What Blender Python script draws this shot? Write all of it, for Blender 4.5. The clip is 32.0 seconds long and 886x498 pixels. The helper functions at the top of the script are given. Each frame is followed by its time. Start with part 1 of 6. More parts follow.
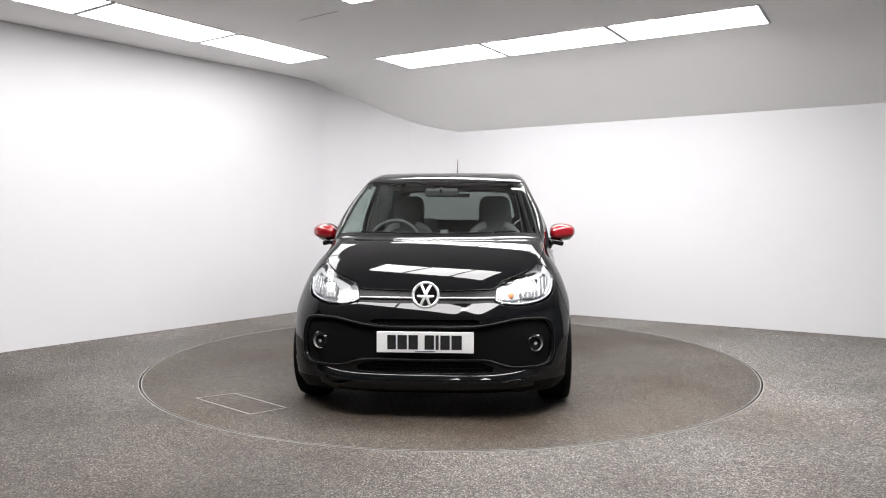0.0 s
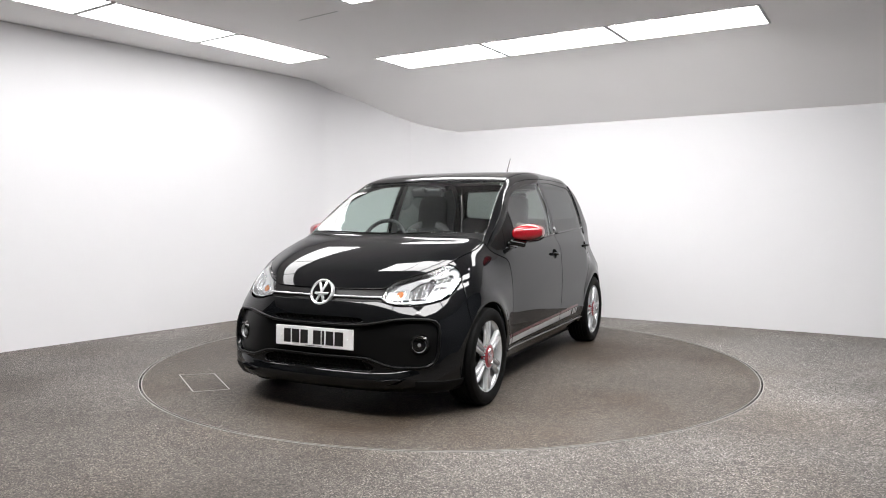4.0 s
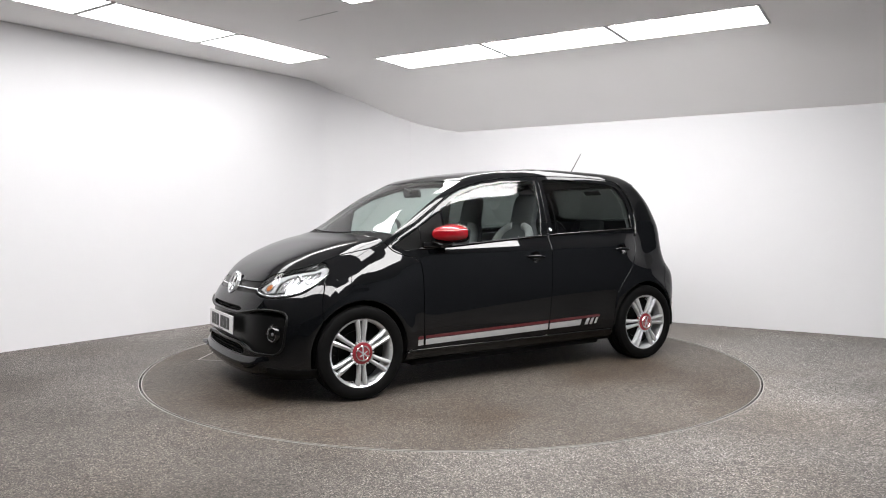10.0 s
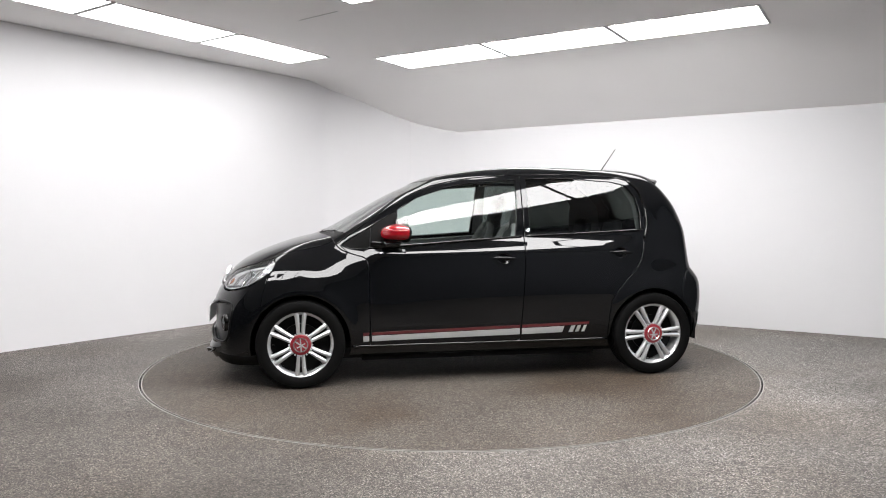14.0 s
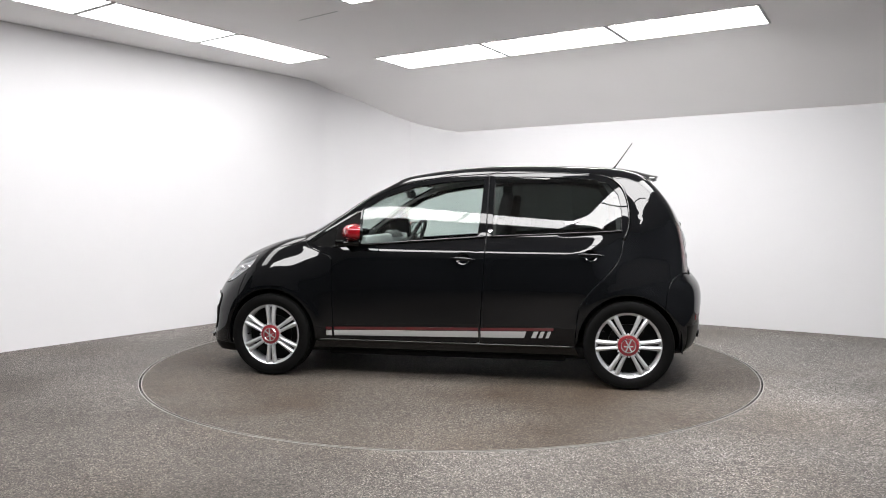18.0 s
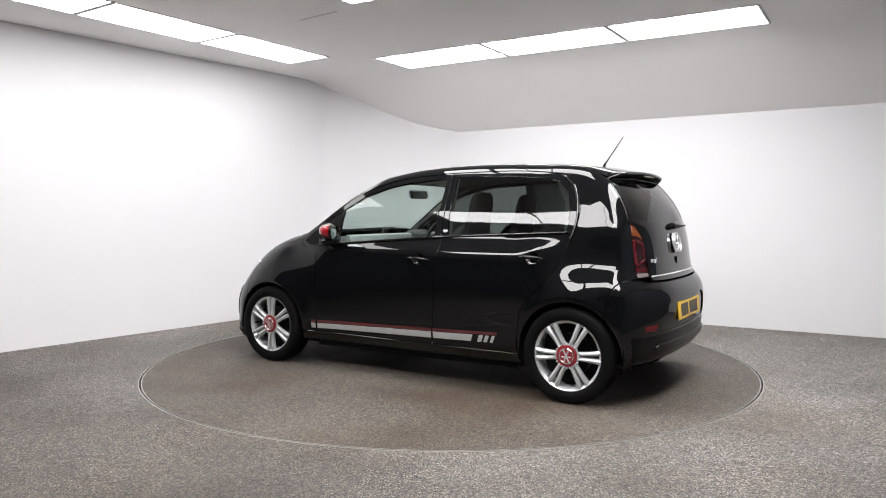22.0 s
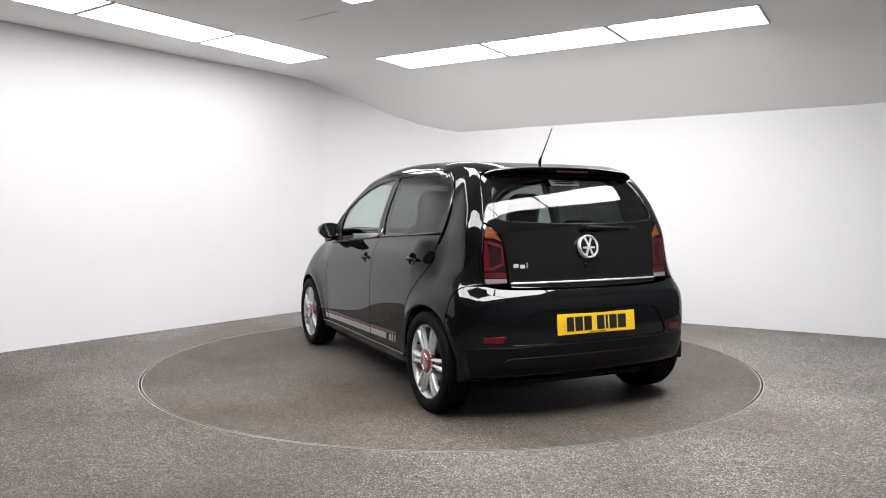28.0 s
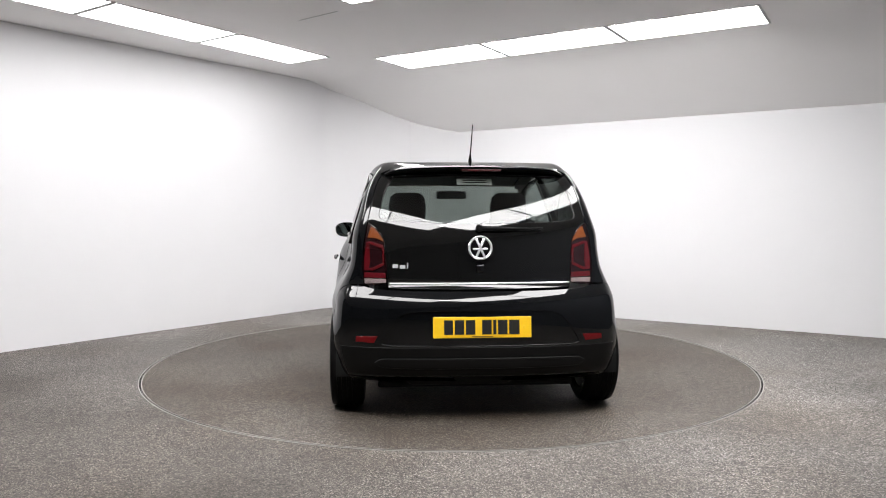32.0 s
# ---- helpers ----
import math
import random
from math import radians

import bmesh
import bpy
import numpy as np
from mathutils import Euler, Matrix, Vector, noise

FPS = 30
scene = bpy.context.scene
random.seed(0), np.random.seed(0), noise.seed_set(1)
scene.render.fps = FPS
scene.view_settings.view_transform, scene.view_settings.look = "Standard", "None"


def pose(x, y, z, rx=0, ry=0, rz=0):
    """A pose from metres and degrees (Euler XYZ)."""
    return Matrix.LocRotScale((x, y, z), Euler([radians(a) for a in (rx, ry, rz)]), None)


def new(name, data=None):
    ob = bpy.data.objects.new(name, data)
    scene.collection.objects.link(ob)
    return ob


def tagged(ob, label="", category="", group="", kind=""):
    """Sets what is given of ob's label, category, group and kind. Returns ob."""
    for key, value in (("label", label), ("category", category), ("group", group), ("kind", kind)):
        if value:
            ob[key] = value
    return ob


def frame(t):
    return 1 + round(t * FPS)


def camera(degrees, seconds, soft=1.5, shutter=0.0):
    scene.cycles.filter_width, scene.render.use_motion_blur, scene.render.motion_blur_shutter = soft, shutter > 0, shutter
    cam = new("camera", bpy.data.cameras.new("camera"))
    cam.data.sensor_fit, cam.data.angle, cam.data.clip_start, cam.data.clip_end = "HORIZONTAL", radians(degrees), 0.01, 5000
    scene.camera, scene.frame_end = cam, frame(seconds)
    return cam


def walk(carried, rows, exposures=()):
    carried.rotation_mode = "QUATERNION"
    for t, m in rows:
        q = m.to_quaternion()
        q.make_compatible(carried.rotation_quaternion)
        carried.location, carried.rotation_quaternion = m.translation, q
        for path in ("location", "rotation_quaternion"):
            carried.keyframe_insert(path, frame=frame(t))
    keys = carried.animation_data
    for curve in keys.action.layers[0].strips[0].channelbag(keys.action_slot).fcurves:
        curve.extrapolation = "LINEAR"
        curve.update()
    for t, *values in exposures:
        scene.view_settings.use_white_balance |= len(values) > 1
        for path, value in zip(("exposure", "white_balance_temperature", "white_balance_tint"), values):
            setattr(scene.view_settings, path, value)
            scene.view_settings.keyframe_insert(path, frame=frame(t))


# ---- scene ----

# The camera stands still before a turntable; the car turns on it.
cam = camera(62.27, 32.0, soft=1.0)
EYE = (0.0, -5.607, 1.110)
CAM_POSE = pose(EYE[0], EYE[1], EYE[2], 90 - 2.676, 0.033, 0.534)
walk(cam, [(0.0, CAM_POSE), (32.0, CAM_POSE)], exposures=[(0.0, 0.22), (32.0, 0.22)])

# ---- world: the studio is closed, next to nothing comes from outside ----
world = bpy.data.worlds.new("world")
scene.world = world
world.use_nodes = True
world.node_tree.nodes["Background"].inputs[0].default_value = (0.02, 0.02, 0.022, 1)
world.node_tree.nodes["Background"].inputs[1].default_value = 0.3

LIGHT = 16.5       # radiance of the ceiling panels
LIGHT_SIDE = 7.6   # the row along the left wall is dimmer


# ---- materials ----
def nodes_of(name):
    m = bpy.data.materials.new(name)
    m.use_nodes = True
    nt = m.node_tree
    bsdf = nt.nodes["Principled BSDF"]
    return m, nt, bsdf


def plain(name, color, rough=0.5, metal=0.0, coat=0.0, spec=0.5, grain=0.0, scale=60.0, bump=0.0, emit=None, vary=0.0):
    """A principled surface with fine grain in its roughness, colour and relief."""
    m, nt, b = nodes_of(name)
    b.inputs["Base Color"].default_value = (*color, 1)
    b.inputs["Roughness"].default_value = rough
    b.inputs["Metallic"].default_value = metal
    b.inputs["Coat Weight"].default_value = coat
    b.inputs["Coat Roughness"].default_value = 0.012
    b.inputs["Specular IOR Level"].default_value = spec
    if emit:
        b.inputs["Emission Color"].default_value = (*color, 1)
        b.inputs["Emission Strength"].default_value = emit
    if grain or bump or vary:
        co = nt.nodes.new("ShaderNodeTexCoord")
        n = nt.nodes.new("ShaderNodeTexNoise")
        n.inputs["Scale"].default_value = scale
        n.inputs["Detail"].default_value = 4
        nt.links.new(co.outputs["Object"], n.inputs["Vector"])
        if grain:
            r = nt.nodes.new("ShaderNodeMapRange")
            r.inputs["To Min"].default_value = max(0.0, rough - grain)
            r.inputs["To Max"].default_value = rough + grain
            nt.links.new(n.outputs["Fac"], r.inputs["Value"])
            nt.links.new(r.outputs[0], b.inputs["Roughness"])
        if vary:
            n2 = nt.nodes.new("ShaderNodeTexNoise")
            n2.inputs["Scale"].default_value = scale * 0.12
            n2.inputs["Detail"].default_value = 3
            nt.links.new(co.outputs["Object"], n2.inputs["Vector"])
            ramp = nt.nodes.new("ShaderNodeMapRange")
            ramp.inputs["To Min"].default_value = 1 - vary
            ramp.inputs["To Max"].default_value = 1 + vary
            nt.links.new(n2.outputs["Fac"], ramp.inputs["Value"])
            mul = nt.nodes.new("ShaderNodeVectorMath")
            mul.operation = "SCALE"
            mul.inputs[0].default_value = color
            nt.links.new(ramp.outputs[0], mul.inputs["Scale"])
            nt.links.new(mul.outputs[0], b.inputs["Base Color"])
        if bump:
            bp = nt.nodes.new("ShaderNodeBump")
            bp.inputs["Strength"].default_value = bump
            bp.inputs["Distance"].default_value = 0.002
            nt.links.new(n.outputs["Fac"], bp.inputs["Height"])
            nt.links.new(bp.outputs[0], b.inputs["Normal"])
    return m


def glass(name, tint, gloss_rough=0.0, ior=1.5):
    """Thin window glass: it lets tinted light through and mirrors by Fresnel."""
    m = bpy.data.materials.new(name)
    m.use_nodes = True
    nt = m.node_tree
    nt.nodes.clear()
    out = nt.nodes.new("ShaderNodeOutputMaterial")
    mix = nt.nodes.new("ShaderNodeMixShader")
    tr = nt.nodes.new("ShaderNodeBsdfTransparent")
    gl = nt.nodes.new("ShaderNodeBsdfGlossy")
    lw = nt.nodes.new("ShaderNodeLayerWeight")
    lw.inputs["Blend"].default_value = 0.5
    pw = nt.nodes.new("ShaderNodeMath")
    pw.operation = "POWER"
    pw.inputs[1].default_value = 5.0
    sc = nt.nodes.new("ShaderNodeMath")
    sc.operation = "MULTIPLY_ADD"
    f0 = ((ior - 1) / (ior + 1)) ** 2 * 1.25
    sc.inputs[1].default_value, sc.inputs[2].default_value = 1 - f0, f0
    nt.links.new(lw.outputs["Facing"], pw.inputs[0])
    nt.links.new(pw.outputs[0], sc.inputs[0])
    tr.inputs[0].default_value = (*tint, 1)
    gl.inputs["Roughness"].default_value = gloss_rough
    nt.links.new(sc.outputs[0], mix.inputs[0])
    nt.links.new(tr.outputs[0], mix.inputs[1])
    nt.links.new(gl.outputs[0], mix.inputs[2])
    nt.links.new(mix.outputs[0], out.inputs[0])
    return m


def chip_floor(name, base, seed, darkening=0.0, contrast=1.0, stains=0.6):
    """Resin-bound stone chips: pale and dark grains over brown-grey, with worn and stained patches."""
    m, nt, b = nodes_of(name)
    co = nt.nodes.new("ShaderNodeTexCoord")
    mp = nt.nodes.new("ShaderNodeMapping")
    mp.inputs["Location"].default_value = (seed, seed * 2.0, 0)
    nt.links.new(co.outputs["Object"], mp.inputs["Vector"])

    def tex(kind, scale, detail=3):
        t = nt.nodes.new(kind)
        t.inputs["Scale"].default_value = scale
        if kind == "ShaderNodeTexNoise":
            t.inputs["Detail"].default_value = detail
        nt.links.new(mp.outputs[0], t.inputs["Vector"])
        return t
    chips = tex("ShaderNodeTexVoronoi", 215)
    fine = tex("ShaderNodeTexNoise", 330, 2)
    big = tex("ShaderNodeTexNoise", 1.1, 5)
    mid = tex("ShaderNodeTexNoise", 22, 6)
    ramp = nt.nodes.new("ShaderNodeValToRGB")
    e = ramp.color_ramp.elements
    e[0].position, e[0].color = 0.0, (*[c * (1 - 0.78 * contrast) for c in base], 1)
    e[1].position, e[1].color = 1.0, (*[min(1, (c + sum(base)) / 4 * (1 + 2.3 * contrast)) for c in base], 1)
    for pos, k in ((0.3, 0.55), (0.62, 0.92), (0.85, 1.42)):
        el = e.new(pos)
        el.color = (*[c * (1 + (k - 1) * contrast) for c in base], 1)
    sep = nt.nodes.new("ShaderNodeSeparateColor")
    nt.links.new(chips.outputs["Color"], sep.inputs[0])
    nt.links.new(sep.outputs[0], ramp.inputs[0])

    def scaled(src, lo, hi, f0=0.3, f1=0.7):
        r = nt.nodes.new("ShaderNodeMapRange")
        r.inputs["From Min"].default_value, r.inputs["From Max"].default_value = f0, f1
        r.inputs["To Min"].default_value, r.inputs["To Max"].default_value = lo, hi
        nt.links.new(src, r.inputs["Value"])
        return r.outputs[0]
    col = ramp.outputs[0]
    for src, lo, hi in ((big.outputs["Fac"], 0.80, 1.18), (mid.outputs["Fac"], 0.82, 1.18), (fine.outputs["Fac"], 0.7, 1.3)):
        v = nt.nodes.new("ShaderNodeVectorMath")
        v.operation = "SCALE"
        nt.links.new(col, v.inputs[0])
        nt.links.new(scaled(src, lo, hi), v.inputs["Scale"])
        col = v.outputs[0]
    # single pale chips
    speck = tex("ShaderNodeTexVoronoi", 150)
    ss = nt.nodes.new("ShaderNodeSeparateColor")
    nt.links.new(speck.outputs["Color"], ss.inputs[0])
    pale = nt.nodes.new("ShaderNodeMix")
    pale.data_type = "RGBA"
    nt.links.new(scaled(ss.outputs[1], 0.0, 0.55, 0.90, 0.93), pale.inputs["Factor"])
    nt.links.new(col, pale.inputs["A"])
    pale.inputs["B"].default_value = (*[min(0.6, c * 2.1 + 0.05) for c in base], 1)
    col = pale.outputs["Result"]
    # brown stains in broad soft-edged patches
    stain = tex("ShaderNodeTexNoise", 0.75, 4)
    brown = nt.nodes.new("ShaderNodeMix")
    brown.data_type = "RGBA"
    brown.blend_type = "MULTIPLY"
    nt.links.new(scaled(stain.outputs["Fac"], 0.0, stains, 0.46, 0.66), brown.inputs["Factor"])
    nt.links.new(col, brown.inputs["A"])
    brown.inputs["B"].default_value = (0.62, 0.52, 0.42, 1)
    col = brown.outputs["Result"]
    if darkening:
        # multiplied darker and browner towards the near left, with a ragged edge
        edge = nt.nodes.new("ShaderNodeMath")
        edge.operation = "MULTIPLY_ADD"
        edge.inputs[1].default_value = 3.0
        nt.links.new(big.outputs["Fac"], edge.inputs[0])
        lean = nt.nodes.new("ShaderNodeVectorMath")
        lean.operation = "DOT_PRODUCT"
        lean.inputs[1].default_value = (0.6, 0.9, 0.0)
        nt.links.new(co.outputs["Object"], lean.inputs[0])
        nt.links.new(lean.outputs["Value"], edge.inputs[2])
        mask = scaled(edge.outputs[0], darkening, 0.0, -2.4, 2.4)
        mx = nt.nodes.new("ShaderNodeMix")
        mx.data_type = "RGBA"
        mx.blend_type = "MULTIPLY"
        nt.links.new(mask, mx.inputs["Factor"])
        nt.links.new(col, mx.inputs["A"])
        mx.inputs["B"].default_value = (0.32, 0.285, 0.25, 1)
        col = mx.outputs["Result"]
    nt.links.new(col, b.inputs["Base Color"])
    b.inputs["Roughness"].default_value = 0.62
    b.inputs["Specular IOR Level"].default_value = 0.35
    bp = nt.nodes.new("ShaderNodeBump")
    bp.inputs["Strength"].default_value = 0.5
    bp.inputs["Distance"].default_value = 0.003
    nt.links.new(chips.outputs["Distance"], bp.inputs["Height"])
    nt.links.new(bp.outputs[0], b.inputs["Normal"])
    return m


PAINT = plain("black_paint", (0.0033, 0.0036, 0.0042), 0.4, coat=0.82, spec=0.0)
GLOSS = plain("gloss_black_plastic", (0.004, 0.004, 0.004), 0.03, spec=0.5)
MATTE = plain("black_plastic", (0.006, 0.006, 0.006), 0.5, spec=0.07, grain=0.1, scale=300, bump=0.15)
RUBBER = plain("tyre_rubber", (0.005, 0.005, 0.005), 0.6, spec=0.07, grain=0.12, scale=40, bump=0.2, vary=0.2)
DARK = plain("dark_lining", (0.008, 0.008, 0.008), 0.8, spec=0.2)
FOG = plain("fog_reflector", (0.55, 0.55, 0.55), 0.3, metal=0.5)
LAMP_METAL = plain("lamp_reflector", (0.72, 0.73, 0.75), 0.16, metal=1.0, grain=0.08, scale=60)
SATIN = plain("satin_black_plastic", (0.005, 0.005, 0.005), 0.28, spec=0.14)
LAMP_BASE = plain("lamp_inner_grey", (0.44, 0.445, 0.45), 0.24, metal=0.85, grain=0.08, scale=60)
CHROME = plain("chrome", (0.85, 0.86, 0.88), 0.06, metal=1.0)
SILVER = plain("silver_alloy", (0.58, 0.59, 0.60), 0.25, metal=0.5, coat=0.7, grain=0.06, scale=90)
RED = plain("red_lacquer", (0.28, 0.005, 0.010), 0.2, coat=1.0)
CAPRED = plain("cap_red", (0.22, 0.012, 0.02), 0.3, coat=0.6)
STRIPE_RED = plain("stripe_red", (0.085, 0.004, 0.008), 0.3, coat=0.8)
STRIPE_GREY = plain("stripe_silver", (0.36, 0.36, 0.36), 0.32, coat=0.6)
GLASS_F = glass("window_glass", (0.74, 0.82, 0.79))
GLASS_R = glass("privacy_glass", (0.125, 0.14, 0.135))
GLASS_H = glass("hatch_glass", (0.23, 0.25, 0.24))
LENS = glass("clear_lens", (0.93, 0.94, 0.95))
LENS_RED = glass("smoked_red_lens", (0.66, 0.54, 0.54))
WHITE_PLATE = plain("white_plate", (0.72, 0.72, 0.72), 0.35)
YELLOW_PLATE = plain("yellow_plate", (0.85, 0.52, 0.015), 0.35)
PLATE_INK = plain("plate_black", (0.01, 0.01, 0.01), 0.45)
ORANGE = plain("amber_lens", (0.40, 0.13, 0.03), 0.2, coat=1.0)
GUIDE = plain("light_guide_white", (0.36, 0.365, 0.37), 0.35, metal=0.1, coat=0.2)
TAIL_RED = plain("tail_red", (0.125, 0.010, 0.016), 0.18, coat=1.0)
REFLECTOR = plain("reflector_red", (0.13, 0.003, 0.005), 0.25, coat=0.25, spec=0.2)
BRAKE_RED = plain("brake_red", (0.035, 0.002, 0.004), 0.25, coat=0.3)
TAIL_AMBER = plain("tail_amber", (0.26, 0.085, 0.018), 0.2, coat=1.0)
TAIL_DARK = plain("tail_dark", (0.02, 0.006, 0.008), 0.2, coat=1.0)
TAIL_CLEAR = plain("tail_clear", (0.40, 0.40, 0.40), 0.2, metal=0.2, coat=1.0)
BRIGHT = plain("bright_trim", (0.74, 0.75, 0.76), 0.16, metal=0.55, coat=0.6)
LABEL = plain("label_paper", (0.42, 0.42, 0.42), 0.7, vary=0.1)
MIRROR = plain("mirror_glass", (0.7, 0.75, 0.74), 0.02, metal=1.0)
SEAT = plain("seat_fabric", (0.075, 0.077, 0.08), 0.9, spec=0.2, scale=500, bump=0.4, vary=0.25)
SEAT_LIGHT = plain("seat_light_fabric", (0.27, 0.27, 0.27), 0.9, spec=0.2, scale=500, bump=0.4, vary=0.15)
TRIM_GREY = plain("interior_grey", (0.26, 0.27, 0.265), 0.65, grain=0.1, scale=200, bump=0.1)
DASH_PAD = plain("dash_panel_white", (0.40, 0.42, 0.42), 0.35, coat=0.3)
DASH = plain("dashboard_black", (0.032, 0.033, 0.035), 0.55, grain=0.1, scale=250, bump=0.2)
HEADLINE = plain("headlining", (0.45, 0.45, 0.44), 0.9, scale=300, bump=0.2)
WALL = plain("white_wall_paint", (0.738, 0.735, 0.749), 0.6, grain=0.06, scale=25, bump=0.05, vary=0.015)
CEIL = plain("white_ceiling_paint", (0.94, 0.928, 0.925), 0.8, scale=18, bump=0.05, vary=0.02)
# for the unseen walls: dark, so that the car's flanks mirror little light
NEAR = plain("unseen_wall_grey", (0.064, 0.069, 0.080), 0.7, scale=10, vary=0.1, bump=0.05)
BACK = plain("unseen_wall_dark", (0.017, 0.019, 0.023), 0.8, scale=10, vary=0.2, bump=0.05)
FLOOR = chip_floor("stone_chip_floor", (0.166, 0.152, 0.139), 3.0, darkening=0.95, contrast=1.15, stains=0.5)
DISC = chip_floor("stone_chip_disc", (0.082, 0.068, 0.055), 11.0, contrast=1.1, stains=1.0)
METAL_EDGE = plain("worn_steel", (0.34, 0.33, 0.31), 0.5, metal=0.45, grain=0.15, scale=30, vary=0.2)
GROOVE = plain("groove_black", (0.006, 0.006, 0.006), 0.9)
FRAME_WHITE = plain("panel_frame_grey", (0.42, 0.42, 0.42), 0.5)
PANEL_LIGHT = plain("light_panel", (1.0, 0.985, 0.985), 0.5, emit=LIGHT)
PANEL_FAR = plain("soft_light_panel", (1.0, 0.985, 0.985), 0.5, emit=LIGHT * 0.66)
PANEL_NEAR = plain("bright_light_panel", (1.0, 0.985, 0.985), 0.5, emit=LIGHT * 1.2)
PANEL_SIDE = plain("dim_light_panel", (1.0, 0.985, 0.985), 0.5, emit=LIGHT_SIDE)


# ---- mesh helpers ----
def mesh_of(name, verts, faces, mat, normals=None, smooth=True):
    me = bpy.data.meshes.new(name)
    me.from_pydata([tuple(map(float, v)) for v in verts], [], [tuple(map(int, f)) for f in faces])
    me.materials.append(mat)
    me.update()
    if smooth:
        me.polygons.foreach_set("use_smooth", [True] * len(me.polygons))
    if normals is not None:
        me.normals_split_custom_set_from_vertices([tuple(map(float, n)) for n in normals])
    return me


def put(name, me, parent=None, label="", m=None):
    ob = new(name, me)
    if parent is not None:
        ob.parent = parent
    if m is not None:
        ob.matrix_basis = m
    if label:
        tagged(ob, label)
    return ob


def part(name, bm, material, parent, label="", smooth=False, m=None):
    me = bpy.data.meshes.new(name)
    bm.to_mesh(me)
    bm.free()
    me.materials.append(material)
    if smooth:
        me.polygons.foreach_set("use_smooth", [True] * len(me.polygons))
        me.set_sharp_from_angle(angle=radians(38))
    return put(name, me, parent, label, m)


def box(sx, sy, sz, m=None, bevel=0.0, segs=2, bm=None):
    """A box, bevelled, centred on m, as a new bmesh or added to bm."""
    own = bmesh.new()
    bmesh.ops.create_cube(own, size=1.0)
    bmesh.ops.scale(own, vec=(sx, sy, sz), verts=own.verts)
    if bevel:
        bmesh.ops.bevel(own, geom=own.edges[:], offset=bevel, segments=segs, profile=0.5, affect="EDGES")
    if m is not None:
        bmesh.ops.transform(own, matrix=m, verts=own.verts)
    if bm is None:
        return own
    me = bpy.data.meshes.new("tmp")
    own.to_mesh(me)
    own.free()
    bm.from_mesh(me)
    bpy.data.meshes.remove(me)
    return bm


def lathe(profile, n=48, axis="y", closed=False):
    """Turns a profile of (radius, height) round an axis. Returns vertices and faces."""
    vs, fs = [], []
    k = len(profile)
    for i in range(n):
        a = 2 * math.pi * i / n
        for r, h in profile:
            if axis == "y":
                vs.append((r * math.cos(a), h, r * math.sin(a)))
            else:
                vs.append((r * math.cos(a), r * math.sin(a), h))
    for i in range(n):
        j = (i + 1) % n
        for q in range(k if closed else k - 1):
            q2 = (q + 1) % k
            f = (i * k + q, i * k + q2, j * k + q2, j * k + q)
            fs.append(f if axis == "y" else f[::-1])
    return vs, fs


def lathe_part(name, profile, mat, parent, n=48, axis="y", m=None, label="", closed=False):
    vs, fs = lathe(profile, n, axis, closed)
    me = mesh_of(name, vs, fs, mat)
    me.set_sharp_from_angle(angle=radians(35))
    return put(name, me, parent, label, m)


def tube(points, radius, n=8, closed=False):
    """A round bar along points. Returns vertices and faces."""
    pts = [Vector(p) for p in points]
    vs, fs = [], []
    up = Vector((0, 0, 1))
    for i, p in enumerate(pts):
        a = pts[i - 1] if i or closed else p
        b = pts[(i + 1) % len(pts)] if i + 1 < len(pts) or closed else p
        d = (b - a).normalized()
        side = d.cross(up)
        if side.length < 1e-4:
            side = d.cross(Vector((0, 1, 0)))
        side.normalize()
        nrm = side.cross(d)
        r = radius[i] if isinstance(radius, (list, tuple)) else radius
        for k in range(n):
            t = 2 * math.pi * k / n
            vs.append(p + side * (r * math.cos(t)) + nrm * (r * math.sin(t)))
    m = len(pts)
    for i in range(m if closed else m - 1):
        j = (i + 1) % m
        for k in range(n):
            k2 = (k + 1) % n
            fs.append((i * n + k, i * n + k2, j * n + k2, j * n + k))
    if not closed:
        fs.append(tuple(range(n))[::-1])
        fs.append(tuple((m - 1) * n + k for k in range(n)))
    return vs, fs


def tube_part(name, points, radius, mat, parent, n=8, closed=False, label="", m=None):
    vs, fs = tube(points, radius, n, closed)
    return put(name, mesh_of(name, vs, fs, mat), parent, label, m)


# ---- the studio ----
CEILING_Z = 2.66
WL_A, WL_D = Vector((-3.622, 0.220, 0)), Vector((0.6014, 0.7989, 0))      # left wall
WR_A, WR_D = Vector((1.326, 2.521, 0)), Vector((0.8575, -0.5145, 0))      # right wall
WR_N = Vector((-0.5145, -0.8575, 0))                                      # into the room
SLOPE_W, SLOPE_Z = 1.0, 2.10                                              # sloped ceiling along the right wall


def ceiling_z(p):
    d = (Vector((p[0], p[1], 0)) - WR_A).dot(WR_N)
    return min(CEILING_Z, SLOPE_Z + (CEILING_Z - SLOPE_Z) * d / SLOPE_W)


def plan_path():
    """The walls' inner line, from the near left round the blunted far corner to the near right."""
    start = Vector((-1.499, 3.06, 0))
    pts = [start - WL_D * (9.0 * (1 - i / 36)) for i in range(36)]
    bend = [(-1.499, 3.06), (-1.42, 3.105), (-1.30, 3.142), (-1.05, 3.205), (-0.855, 3.26), (-0.655, 3.305), (-0.48, 3.325), (-0.315, 3.322), (-0.10, 3.297), (0.108, 3.25)]
    pts += [Vector((x, y, 0)) for x, y in bend]
    pts += [Vector((0.108, 3.25, 0)) + WR_D * (5.26 * (i + 1) / 20) for i in range(20)]
    return pts


